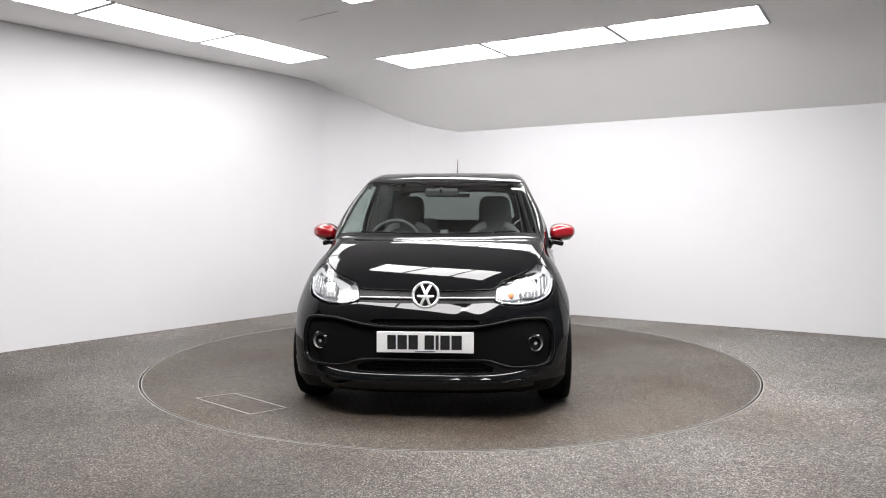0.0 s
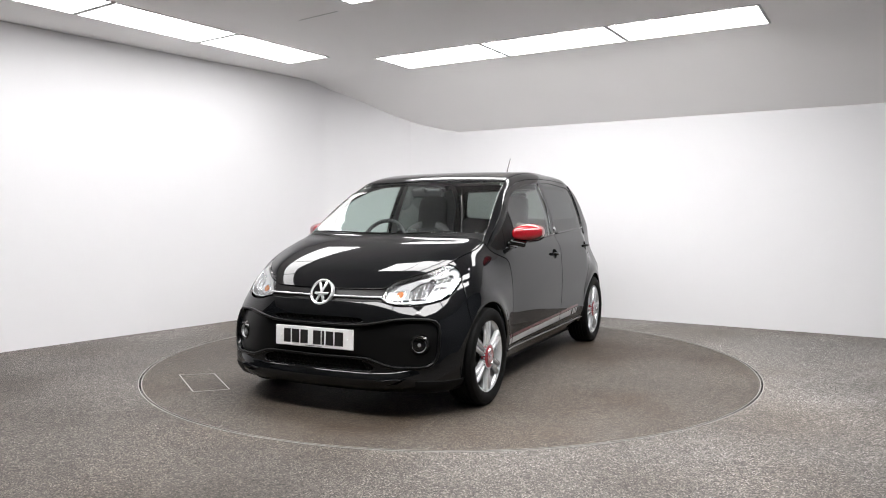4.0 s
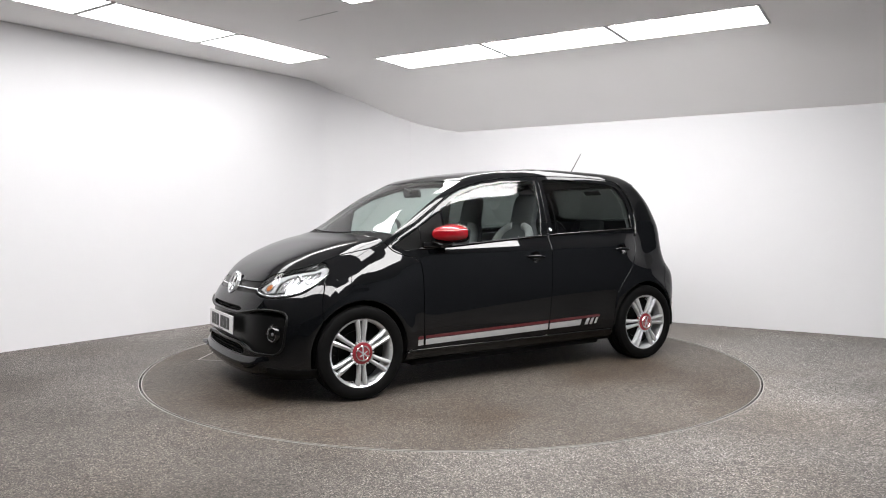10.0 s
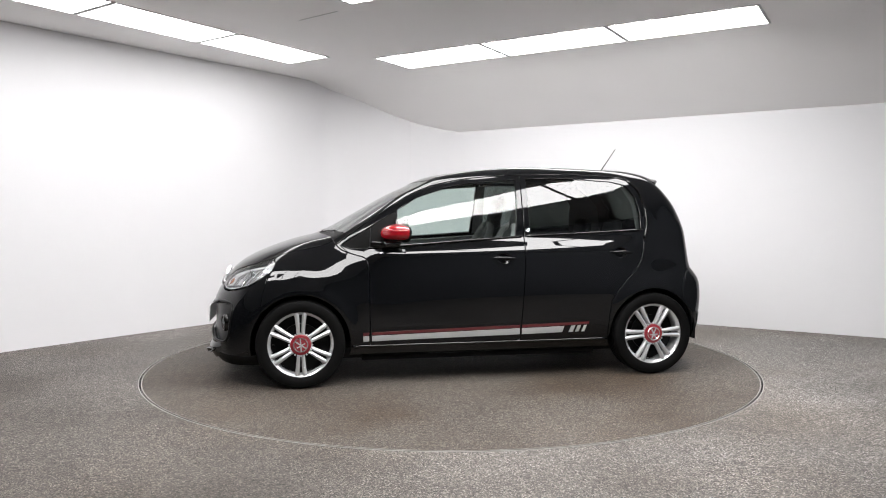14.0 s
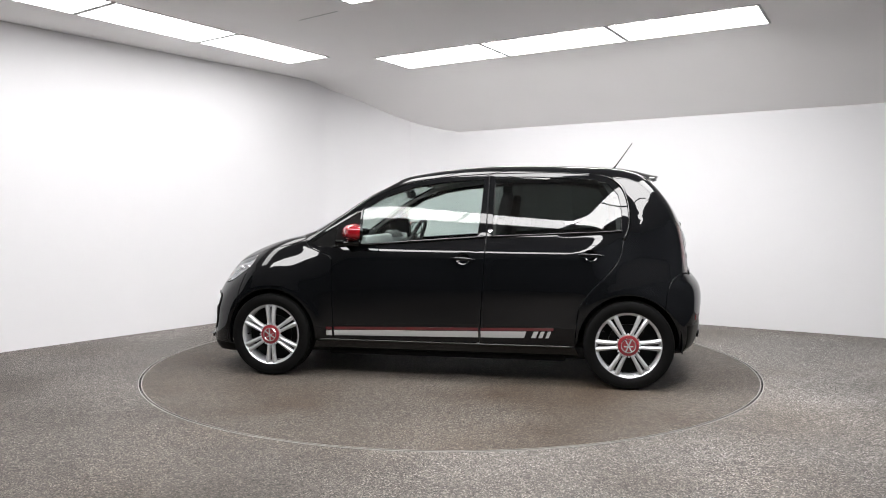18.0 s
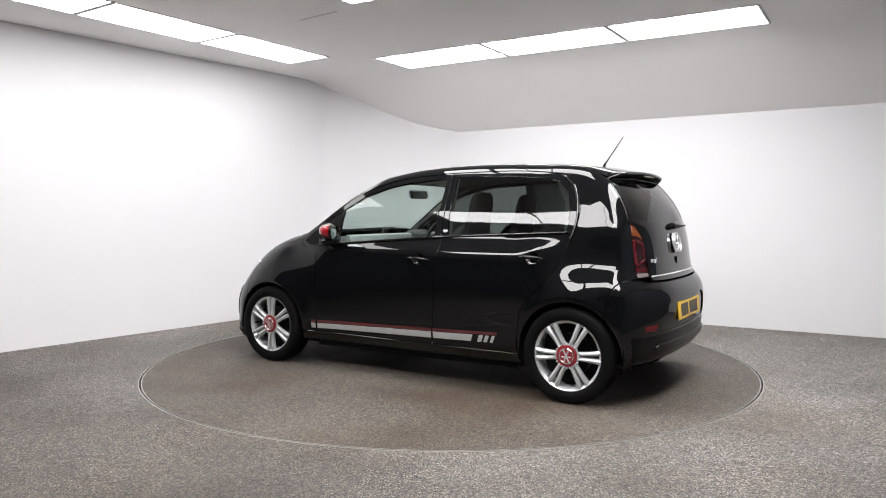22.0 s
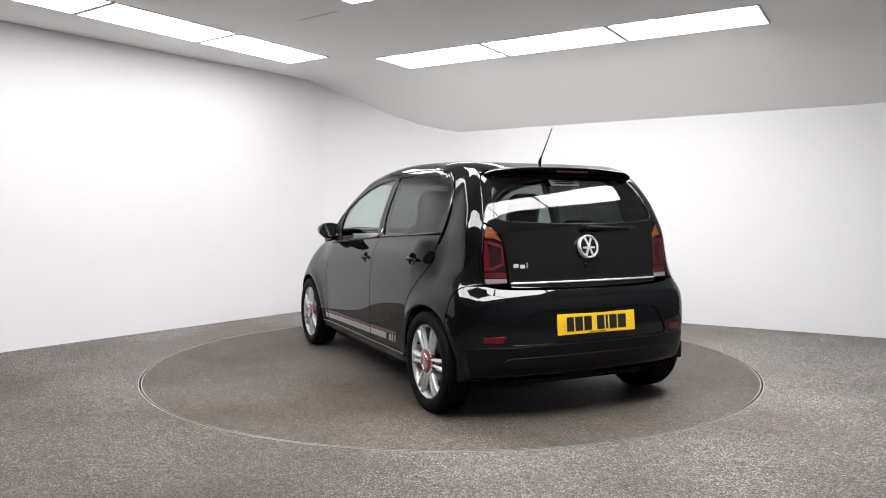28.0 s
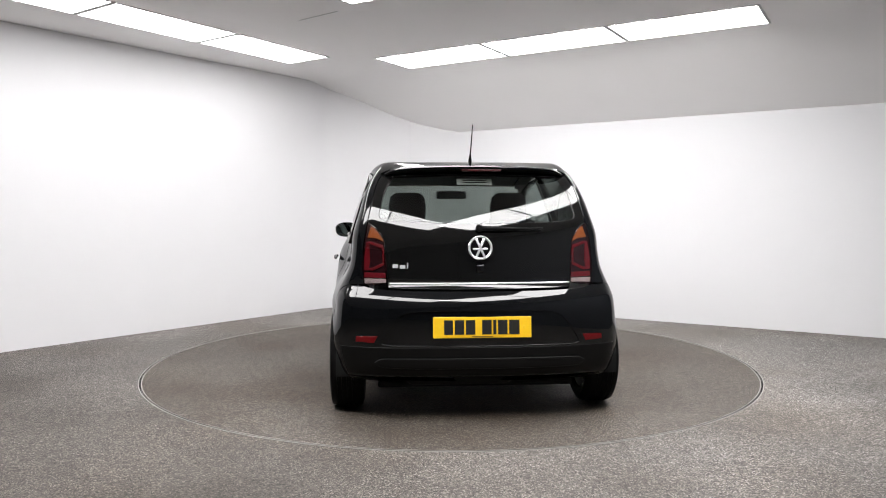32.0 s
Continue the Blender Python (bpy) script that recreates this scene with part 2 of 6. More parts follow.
def studio():
    path = plan_path()
    # walls: inner skin, top following the ceiling, 0.12 m thick
    n = len(path)
    cut = 42

    def wall(name, pts, mat, label):
        vs, fs = [], []
        out = []
        for i, p in enumerate(pts):
            a, b = pts[max(i - 1, 0)], pts[min(i + 1, len(pts) - 1)]
            d = (b - a).normalized()
            out.append(Vector((-d.y, d.x, 0)))
        for p, o in zip(pts, out):
            z = ceiling_z(p) + 0.03
            vs += [(p.x, p.y, -0.05), (p.x, p.y, z), (p.x + o.x * 0.12, p.y + o.y * 0.12, z), (p.x + o.x * 0.12, p.y + o.y * 0.12, -0.05)]
        for i in range(len(pts) - 1):
            for k in range(4):
                k2 = (k + 1) % 4
                fs.append((i * 4 + k, i * 4 + k2, i * 4 + 4 + k2, i * 4 + 4 + k))
        fs += [(0, 3, 2, 1), tuple(len(vs) - 4 + k for k in range(4))]
        me = mesh_of(name, vs, fs, mat)
        me.set_sharp_from_angle(angle=radians(40))
        ob = put(name, me)
        tagged(ob, label, "wall", kind="structure")
    dark = 16
    wall("wall_left", path[dark:cut + 1], WALL, "smooth white painted studio wall with a softly blunted corner")
    wall("wall_right", path[cut:], WALL, "smooth white painted low studio wall under a sloped ceiling")
    # unseen walls added to close the room; their dark tones shape the reflections
    a, b = path[0], path[-1]
    near = Vector((0.95, -5.0, 0))
    wall("wall_near", [b, near, Vector((0.75, -6.2, 0))], NEAR, "plain unseen dark grey wall added to close the studio beside the camera")
    # stands in for a dark opening, and for the left wall's near stretch
    wall("wall_back", [Vector((0.75, -6.2, 0)), Vector((-2.5, -8.6, 0)), Vector((-7.5, -6.4, 0)), a, path[dark]], BACK, "plain unseen dark wall added to close the studio behind the camera")

    # ceiling: flat over the room, curving down along the right wall
    e1, e2 = WR_A - WR_D * 6, WR_A + WR_D * 9
    n_ = WR_N
    prof = [(-0.2, 1.985), (0.0, 2.10), (0.2, 2.215), (0.4, 2.33), (0.58, 2.43), (0.72, 2.502), (0.84, 2.557), (0.94, 2.597), (1.03, 2.627), (1.11, 2.647), (1.18, 2.657), (1.26, CEILING_Z), (2.5, CEILING_Z), (17.0, CEILING_Z)]
    vs, fs = [], []
    for d, z in prof:
        for e in (e1, e2):
            p = e + n_ * d
            vs += [(p.x, p.y, z), (p.x, p.y, z + 0.15)]
    for k in range(len(prof) - 1):
        a0 = k * 4
        fs += [(a0, a0 + 2, a0 + 6, a0 + 4), (a0 + 1, a0 + 5, a0 + 7, a0 + 3)]
    me = mesh_of("ceiling", vs, fs, CEIL)
    ob = put("ceiling", me)
    tagged(ob, "white painted ceiling curving down to the low wall", "ceiling", kind="structure")

    p, q = Vector((-1.198, 0.307, CEILING_Z - 0.001)), Vector((-0.857, 0.051, CEILING_Z - 0.001))
    d = q - p
    ob = part("ceiling_trim", box(d.length, 0.004, 0.004, Matrix.Translation((p + q) / 2) @ Matrix.Rotation(math.atan2(d.y, d.x), 4, "Z")), FRAME_WHITE, None)
    tagged(ob, "thin grey joint strip in the white ceiling", "trim", kind="structure")

    # floor with a round opening for the turntable
    R = TABLE_R + 0.012
    nseg = 160
    vs, fs = [], []
    for i in range(nseg):
        t = 2 * math.pi * i / nseg
        vs += [(R * math.cos(t), R * math.sin(t), -0.03), (R * math.cos(t), R * math.sin(t), 0.0), (4 * math.cos(t), 4 * math.sin(t), 0.0), (14 * math.cos(t), 14 * math.sin(t), 0.0)]
    for i in range(nseg):
        j = (i + 1) % nseg
        for k in range(3):
            fs.append((i * 4 + k, i * 4 + k + 1, j * 4 + k + 1, j * 4 + k))
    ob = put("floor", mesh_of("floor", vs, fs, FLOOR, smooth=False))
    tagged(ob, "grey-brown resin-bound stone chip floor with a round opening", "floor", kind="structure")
    # pit under the turntable
    vs, fs = lathe([(0.001, -0.028), (R + 0.02, -0.028)], 96, "z")
    ob = put("turntable_pit", mesh_of("turntable_pit", vs, fs, GROOVE))
    tagged(ob, "black shallow pit under the turntable", "pit", kind="structure")
    # steel ring let into the floor round the table
    vs, fs = lathe([(R, -0.02), (R, 0.0012), (R + 0.006, 0.0012), (R + 0.006, -0.02)], 160, "z")
    ob = put("floor_trim", mesh_of("floor_trim", vs, fs, METAL_EDGE, smooth=False))
    tagged(ob, "thin worn steel edge ring round the turntable", "trim", kind="structure")


TABLE_R = 2.203


def turntable():
    top = [(0.001, 0.0), (0.6, 0.0), (1.2, 0.0), (1.8, 0.0), (TABLE_R - 0.008, 0.0), (TABLE_R - 0.008, -0.022)]
    vs, fs = lathe(top, 160, "z")
    ob = put("turntable", mesh_of("turntable", vs, [f[::-1] for f in fs], DISC, smooth=False))
    tagged(ob, "round brown-grey stone chip turntable with a thin steel rim", "turntable")
    r = TABLE_R
    vs, fs = lathe([(r - 0.008, -0.022), (r - 0.008, -0.001), (r - 0.0045, -0.001), (r - 0.004, 0.0012), (r, 0.0012), (r, -0.022)], 160, "z")
    put("rim", mesh_of("rim", vs, fs, METAL_EDGE, smooth=False), ob, "thin worn steel rim")
    # steel edge of a small lid in the table
    quad = [(1.324, -1.453), (1.19, -1.26), (1.50, -0.842), (1.652, -1.0)]
    for k in range(4):
        p, q = Vector((*quad[k], 0)), Vector((*quad[(k + 1) % 4], 0))
        d = q - p
        m = Matrix.Translation((p + q) / 2) @ Matrix.Rotation(math.atan2(d.y, d.x), 4, "Z")
        part("lid_edge", box(d.length, 0.009 if k % 2 else 0.006, 0.003, m), METAL_EDGE, ob)
    return ob


studio()
table = turntable()

# ---- light panels let into the ceiling ----
A_DIR, B_DIR = Vector((0.558, 0.830, 0)).normalized(), Vector((0.8575, -0.5145, 0))


def light_panel(name, corner, u, v, lu, lv, mat=None):
    """A luminous panel in a thin frame; corner, two directions and lengths."""
    c = Vector((corner[0], corner[1], CEILING_Z))
    g, h = 0.021, 0.005
    m = Matrix.Translation(c + u * lu / 2 + v * lv / 2 - Vector((0, 0, 0.0045))) @ Matrix((u, v, u.cross(v))).transposed().to_4x4()
    root = part(name, box(lu - g * 2, lv - h * 2, 0.004, m), mat or PANEL_LIGHT, None)
    fr = bmesh.new()
    for s in (-1, 1):
        box(lu, h, 0.007, m @ pose(0, s * (lv - h) / 2, 0), bm=fr)
        box(g, lv - 2 * h, 0.007, m @ pose(s * (lu - g) / 2, 0, 0), bm=fr)
    part("frame", fr, FRAME_WHITE, root, "thin grey frame")
    tagged(root, "rectangular white luminous ceiling panel in a thin frame", "ceiling light", "ceiling light panels")


def lights():
    L, Wd = 1.13, 0.54
    # row along the left wall: far inner corner, runs towards the camera
    far = Vector((-1.183, 1.665, 0))
    side_l = Vector((-A_DIR.y, A_DIR.x, 0))
    for i in range(3):
        light_panel("ceiling_light", far - A_DIR * (L * (i + 1)), A_DIR, side_l, L, Wd, PANEL_SIDE)
    # row along the right wall
    o = Vector((-0.745, 1.715, 0))
    up = Vector((0.5145, 0.8575, 0))
    L2, W2 = 1.178, 0.60
    for i in range(3):
        light_panel("ceiling_light", o + B_DIR * (L2 * i), B_DIR, up, L2, W2, PANEL_FAR)
    # rows over the near half, and three square panels in the middle
    for i in range(3):
        light_panel("ceiling_light", Vector((2.55, -0.885, 0)) - A_DIR * (L2 * (i + 1)), A_DIR, Vector((-A_DIR.y, A_DIR.x, 0)), L2, W2, PANEL_NEAR)
    for i in range(3):
        light_panel("ceiling_light", Vector((-2.75, -1.53, 0)) + B_DIR * (L2 * i), B_DIR, up * -1, L2, W2)
    for i in range(3):
        light_panel("ceiling_light", Vector((-0.733, -0.15, 0)) - up * 0.64 + B_DIR * (0.59 * i), B_DIR, up, 0.59, 0.64)


lights()


# ---- the car's skin: one smooth implicit form, from which every panel is cut ----
# car space: x forward, y to its left, z up; the axles lie at x = 1.204 and -1.204
def spline(xs, ys, x):
    """Natural cubic spline."""
    xs, ys = np.asarray(xs, float), np.asarray(ys, float)
    n = len(xs)
    h = np.diff(xs)
    A = np.zeros((n, n))
    r = np.zeros(n) if ys.ndim == 1 else np.zeros((n, ys.shape[1]))
    A[0, 0] = A[-1, -1] = 1
    for i in range(1, n - 1):
        A[i, i - 1], A[i, i], A[i, i + 1] = h[i - 1], 2 * (h[i - 1] + h[i]), h[i]
        r[i] = 6 * ((ys[i + 1] - ys[i]) / h[i] - (ys[i] - ys[i - 1]) / h[i - 1])
    m = np.linalg.solve(A, r)
    x = np.clip(x, xs[0], xs[-1])
    i = np.clip(np.searchsorted(xs, x) - 1, 0, n - 2)
    sh = (slice(None),) + (None,) * (ys.ndim - 1)
    d, e, hh = (x - xs[i])[sh], (xs[i + 1] - x)[sh], h[i][sh]
    return (m[i] * e ** 3 + m[i + 1] * d ** 3) / (6 * hh) + (ys[i] / hh - m[i] * hh / 6) * e + (ys[i + 1] / hh - m[i + 1] * hh / 6) * d


def smoothstep(a, b, x):
    t = np.clip((x - a) / (b - a), 0, 1)
    return t * t * (3 - 2 * t)


def catmull(pts, step=0.02, closed=False):
    """A smooth curve through points (any dimension), at even steps."""
    P = np.asarray(pts, float)
    n = len(P)
    out = []
    for i in range(n if closed else n - 1):
        p1, p2 = P[i], P[(i + 1) % n]
        p0 = P[i - 1] if (i or closed) else 2 * p1 - p2
        p3 = P[(i + 2) % n] if (i + 2 < n or closed) else 2 * p2 - p1
        k = max(1, int(round(np.linalg.norm(p2 - p1) / step)))
        t = (np.arange(k) / k)[:, None]
        out.append(0.5 * (2 * p1 + (p2 - p0) * t + (2 * p0 - 5 * p1 + 4 * p2 - p3) * t ** 2 + (3 * p1 - p0 - 3 * p2 + p3) * t ** 3))
    if not closed:
        out.append(P[-1:])
    return np.concatenate(out)


# side profile on the centre line
PROFILE = [(1.7, 0.13), (1.79, 0.165), (1.812, 0.23), (1.812, 0.34), (1.808, 0.45), (1.795, 0.54), (1.765, 0.6055), (1.735, 0.6564),
           (1.705, 0.7038), (1.662, 0.748), (1.597, 0.798), (1.51, 0.843), (1.42, 0.880), (1.33, 0.911), (1.225, 0.942), (1.08, 0.9798),
           (0.9, 1.0745), (0.728, 1.1736), (0.558, 1.2661), (0.43, 1.3242), (0.3, 1.3822), (0.137, 1.4131), (-0.03, 1.4332), (-0.237, 1.4464),
           (-0.4, 1.4505), (-0.57, 1.4493), (-0.77, 1.4427), (-0.97, 1.4325), (-1.175, 1.418), (-1.30, 1.384), (-1.39, 1.318), (-1.458, 1.245),
           (-1.516, 1.165), (-1.5611, 1.075), (-1.5939, 0.98), (-1.6122, 0.87), (-1.624, 0.79), (-1.631, 0.742), (-1.660, 0.704), (-1.6938, 0.66), (-1.7111, 0.6),
           (-1.7116, 0.5), (-1.6996, 0.4), (-1.6846, 0.31), (-1.6396, 0.235), (-1.4996, 0.2), (-0.8, 0.17), (0, 0.16), (0.8, 0.16),
           (1.4, 0.135)]
GX0, GZ0, GH = -2.1, -0.1, 0.01
GNX, GNZ = 425, 185


def blur(a, sigma):
    r = int(3 * sigma / GH + 1)
    k = np.exp(-0.5 * (np.arange(-r, r + 1) * GH / sigma) ** 2)
    k /= k.sum()
    for ax in (0, 1):
        pad = [(r, r) if i == ax else (0, 0) for i in (0, 1)]
        b = np.pad(a, pad, mode="edge")
        a = sum(k[i] * np.take(b, range(i, i + a.shape[ax]), axis=ax) for i in range(2 * r + 1))
    return a


def profile_field():
    line = catmull(PROFILE, 0.02, True)
    gx, gz = np.meshgrid(GX0 + GH * np.arange(GNX), GZ0 + GH * np.arange(GNZ), indexing="ij")
    P = np.stack([gx.ravel(), gz.ravel()], 1)
    best = np.full(len(P), 1e9)
    inside = np.zeros(len(P), bool)
    for a, b in zip(line, np.roll(line, -1, axis=0)):
        d = b - a
        t = np.clip(((P - a) @ d) / (d @ d), 0, 1)
        best = np.minimum(best, ((P - a - t[:, None] * d) ** 2).sum(1))
        cross = (a[1] > P[:, 1]) != (b[1] > P[:, 1])
        if abs(d[1]) > 1e-12:
            inside ^= cross & (P[:, 0] < a[0] + (P[:, 1] - a[1]) * d[0] / d[1])
    return blur((np.sqrt(best) * np.where(inside, -1, 1)).reshape(GNX, GNZ), 0.016)


ZK = [0.10, 0.22, 0.32, 0.45, 0.60, 0.70, 0.78, 0.86, 0.93, 1.02, 1.15, 1.28, 1.40, 1.55]
SECTIONS = {
    1.75: [0.6824, 0.7224, 0.7374, 0.7424, 0.7397, 0.7157, 0.6814, 0.6514, 0.6263, 0.5923, 0.5657, 0.5414, 0.4805, 0.4004],
    1.45: [0.7224, 0.7674, 0.7824, 0.7894, 0.7877, 0.7697, 0.7414, 0.7024, 0.6563, 0.6123, 0.5857, 0.5514, 0.5005, 0.4204],
    1.15: [0.7286, 0.7736, 0.7956, 0.8046, 0.8032, 0.7853, 0.7553, 0.7141, 0.6707, 0.6317, 0.5904, 0.5547, 0.507, 0.4276],
    0.75: [0.724, 0.762, 0.779, 0.785, 0.786, 0.782, 0.774, 0.761, 0.738, 0.72, 0.676, 0.614, 0.548, 0.417],
    0.25: [0.721, 0.761, 0.78, 0.788, 0.791, 0.786, 0.777, 0.762, 0.732, 0.711, 0.672, 0.624, 0.572, 0.455],
    -0.25: [0.722, 0.764, 0.786, 0.796, 0.8, 0.796, 0.787, 0.774, 0.735, 0.715, 0.68, 0.63, 0.574, 0.459],
    -0.9: [0.723, 0.765, 0.789, 0.8, 0.814, 0.806, 0.794, 0.774, 0.732, 0.707, 0.665, 0.61, 0.542, 0.424],
    -1.3: [0.713, 0.758, 0.785, 0.801, 0.799, 0.788, 0.774, 0.761, 0.752, 0.726, 0.686, 0.636, 0.572, 0.465],
    -1.75: [0.6515, 0.7015, 0.7265, 0.7365, 0.7223, 0.7186, 0.7151, 0.7068, 0.6933, 0.6695, 0.6401, 0.5937, 0.5243, 0.4101],
}


def width_field():
    zs = GZ0 + GH * np.arange(GNZ)
    xs = GX0 + GH * np.arange(GNX)
    st = sorted(SECTIONS)
    tab = np.array([spline(ZK, SECTIONS[s], zs) for s in st])
    return spline(st, tab, xs)


FIELD_P, FIELD_W = profile_field(), blur(width_field(), 0.012)


def sample(field, x, z):
    """Cubic B-spline reading of a field."""
    u, v = np.clip((x - GX0) / GH, 2, GNX - 4), np.clip((z - GZ0) / GH, 2, GNZ - 4)
    i, j = u.astype(int), v.astype(int)
    a, b = u - i, v - j

    def wts(t):
        return ((1 - t) ** 3 / 6, (3 * t ** 3 - 6 * t ** 2 + 4) / 6, (-3 * t ** 3 + 3 * t ** 2 + 3 * t + 1) / 6, t ** 3 / 6)
    wa, wb = wts(a), wts(b)
    flat = field.ravel()
    base = (i - 1) * GNZ + (j - 1)
    out = 0
    for p in range(4):
        row = 0
        for q in range(4):
            row = row + wb[q] * flat[base + p * GNZ + q]
        out = out + wa[p] * row
    return out


def crease(x):
    """Height of the crease along the doors, under the windows."""
    return 0.84 + (0.77 - x) * 0.056


def skin(P):
    """Signed value: negative inside the car's body."""
    x, y, z = P[:, 0], np.abs(P[:, 1]), P[:, 2]
    y2, y4 = y * y, y ** 4
    kf = np.interp(z, [0.2, 0.45, 0.72, 0.95, 1.15, 1.40], [0.5, 0.543, 0.79, 0.449, 0.385, 0.169])
    kr = np.interp(z, [0.3, 0.6, 0.8, 1.1, 1.4], [0.48, 0.5, 0.5, 0.5, 0.4])
    xs = x + smoothstep(0.1, 0.9, x) * kf * (0.2 * y2 + 0.9 * y4) - smoothstep(-0.6, -1.25, x) * kr * (0.12 * y2 + 0.6 * y4)
    zs = z + np.interp(x, [-1.3, -0.3, 0.4, 0.9, 1.3], [0.0, 0.025, 0.06, 0.02, 0.0]) * y2
    # the bonnet breaks along a crease from the pillar to the lamp, and falls off outside it
    hinge = y - np.interp(x, [0.9, 1.0, 1.28, 1.385, 1.5, 1.7], [0.70, 0.65, 0.552, 0.50, 0.478, 0.44])
    zs = zs + 0.13 * 0.5 * (hinge + np.sqrt(hinge * hinge + 0.0004)) * smoothstep(0.95, 1.12, x) * smoothstep(0.70, 0.80, z)
    fp = sample(FIELD_P, xs, zs)
    up = smoothstep(0.60, 0.84, z)
    zeta = z - (crease(x) - 0.89) * up * smoothstep(1.3, 0.7, x)
    w = sample(FIELD_W, x, zeta)
    for ax in (1.204, -1.204):
        r = np.hypot(x - ax, z - 0.28)
        w = w + 0.010 * np.exp(-((r - 0.335) / 0.045) ** 2) * smoothstep(0.05, 0.2, z)
    # rounded shoulders over the wheels
    w = w - 0.062 * smoothstep(0.635, 0.85, z) * smoothstep(-0.95, -1.27, x)
    fs = y - w
    k = np.interp(x, [-1.7, -1.2, 0.1, 0.4, 0.95, 1.3, 1.7], [0.075, 0.072, 0.065, 0.045, 0.05, 0.085, 0.075])
    h = np.maximum(k - np.abs(fp - fs), 0) / k
    return np.maximum(fp, fs) + h * h * k * 0.25


def skin_normal(P):
    e = 0.003
    g = np.stack([skin(P + e * d) - skin(P - e * d) for d in np.eye(3)], 1)
    return g / np.linalg.norm(g, axis=1)[:, None]


S2 = math.sqrt(0.5)
VIEWS = {   # ray start for (u, v), and its way inwards
    "side": (lambda u, v: np.stack([u, u * 0 + 1.1, v], 1), lambda u: (0, -1, 0), 1.1),
    "top": (lambda u, v: np.stack([u, v, u * 0 + 1.7], 1), lambda u: (0, 0, -1), 1.4),
    "front": (lambda u, v: np.stack([u * 0 + 2.0, u, v], 1), lambda u: (-1, 0, 0), 1.6),
    "rear": (lambda u, v: np.stack([u * 0 - 2.0, u, v], 1), lambda u: (1, 0, 0), 1.6),
    "diag": (lambda u, v: np.stack([u, 1.2 - v * S2, 1.2 + v * S2], 1), lambda u: (0, -S2, -S2), 1.5),
}
FC, RC = 0.70, -0.70


def rays(view, uv):
    u, v = uv[:, 0], uv[:, 1]
    if view in ("fcyl", "rcyl"):
        c, s = (FC, 1) if view == "fcyl" else (RC, -1)
        d = np.stack([s * np.cos(u), np.sin(u), u * 0], 1)
        o = np.stack([u * 0 + c, u * 0, v], 1) + d * 1.6
        return o, -d, 1.55
    f, d, L = VIEWS[view]
    return f(u, v), np.tile(np.array(d(u), float), (len(u), 1)), L


def to_uv(view, P):
    P = np.asarray(P, float)
    x, y, z = P.T
    if view == "side":
        return np.stack([x, z], 1)
    if view == "top":
        return np.stack([x, y], 1)
    if view in ("front", "rear"):
        return np.stack([y, z], 1)
    if view == "diag":
        return np.stack([x, (z - y) * S2], 1)
    c, s = (FC, 1) if view == "fcyl" else (RC, -1)
    return np.stack([np.arctan2(y, s * (x - c)), z], 1)


def lift(view, uv):
    """The points where rays of this view first meet the skin."""
    uv = np.asarray(uv, float)
    o, d, L = rays(view, uv)
    n = 48
    ts = np.linspace(0, L, n)
    lo, hi = np.zeros(len(uv)), np.full(len(uv), L)
    best = np.full(len(uv), 1e9)
    tb = np.zeros(len(uv))
    found = np.zeros(len(uv), bool)
    for i, t in enumerate(ts):
        f = skin(o + d * t)
        better = ~found & (f < best)
        best, tb = np.where(better, f, best), np.where(better, t, tb)
        hitn = ~found & (f < 0)
        lo, hi = np.where(hitn, ts[max(i - 1, 0)], lo), np.where(hitn, t, hi)
        found |= hitn
    for _ in range(18):
        m = (lo + hi) / 2
        f = skin(o + d * m[:, None])
        lo, hi = np.where(f >= 0, m, lo), np.where(f < 0, m, hi)
    t = np.where(found, hi, tb)
    return o + d * t[:, None]


def curve(view, pts, step=0.025, smooth=True):
    """A line on the skin, drawn in a view."""
    p = catmull(pts, step) if smooth else np.asarray(pts, float)
    return lift(view, p)


def resample(P, step, closed=True):
    P = np.asarray(P, float)
    out = []
    n = len(P)
    for i in range(n if closed else n - 1):
        a, b = P[i], P[(i + 1) % n]
        L = np.linalg.norm(b - a)
        if L < 1e-6:
            continue
        k = max(1, int(math.ceil(L / step)))
        out += [a + (b - a) * j / k for j in range(k)]
    out = np.array(out)
    keep = [0]
    for i in range(1, len(out)):
        if np.linalg.norm(out[i] - out[keep[-1]]) > step * 0.35:
            keep.append(i)
    if len(keep) > 3 and np.linalg.norm(out[keep[-1]] - out[0]) < step * 0.3:
        keep.pop()
    return out[keep]


def in_poly(P, poly):
    x, y = P[:, 0], P[:, 1]
    c = np.zeros(len(P), bool)
    for a, b in zip(poly, np.roll(poly, -1, axis=0)):
        if a[1] == b[1]:
            continue
        c ^= ((a[1] > y) != (b[1] > y)) & (x < a[0] + (y - a[1]) * (b[0] - a[0]) / (b[1] - a[1]))
    return c


from mathutils.geometry import delaunay_2d_cdt


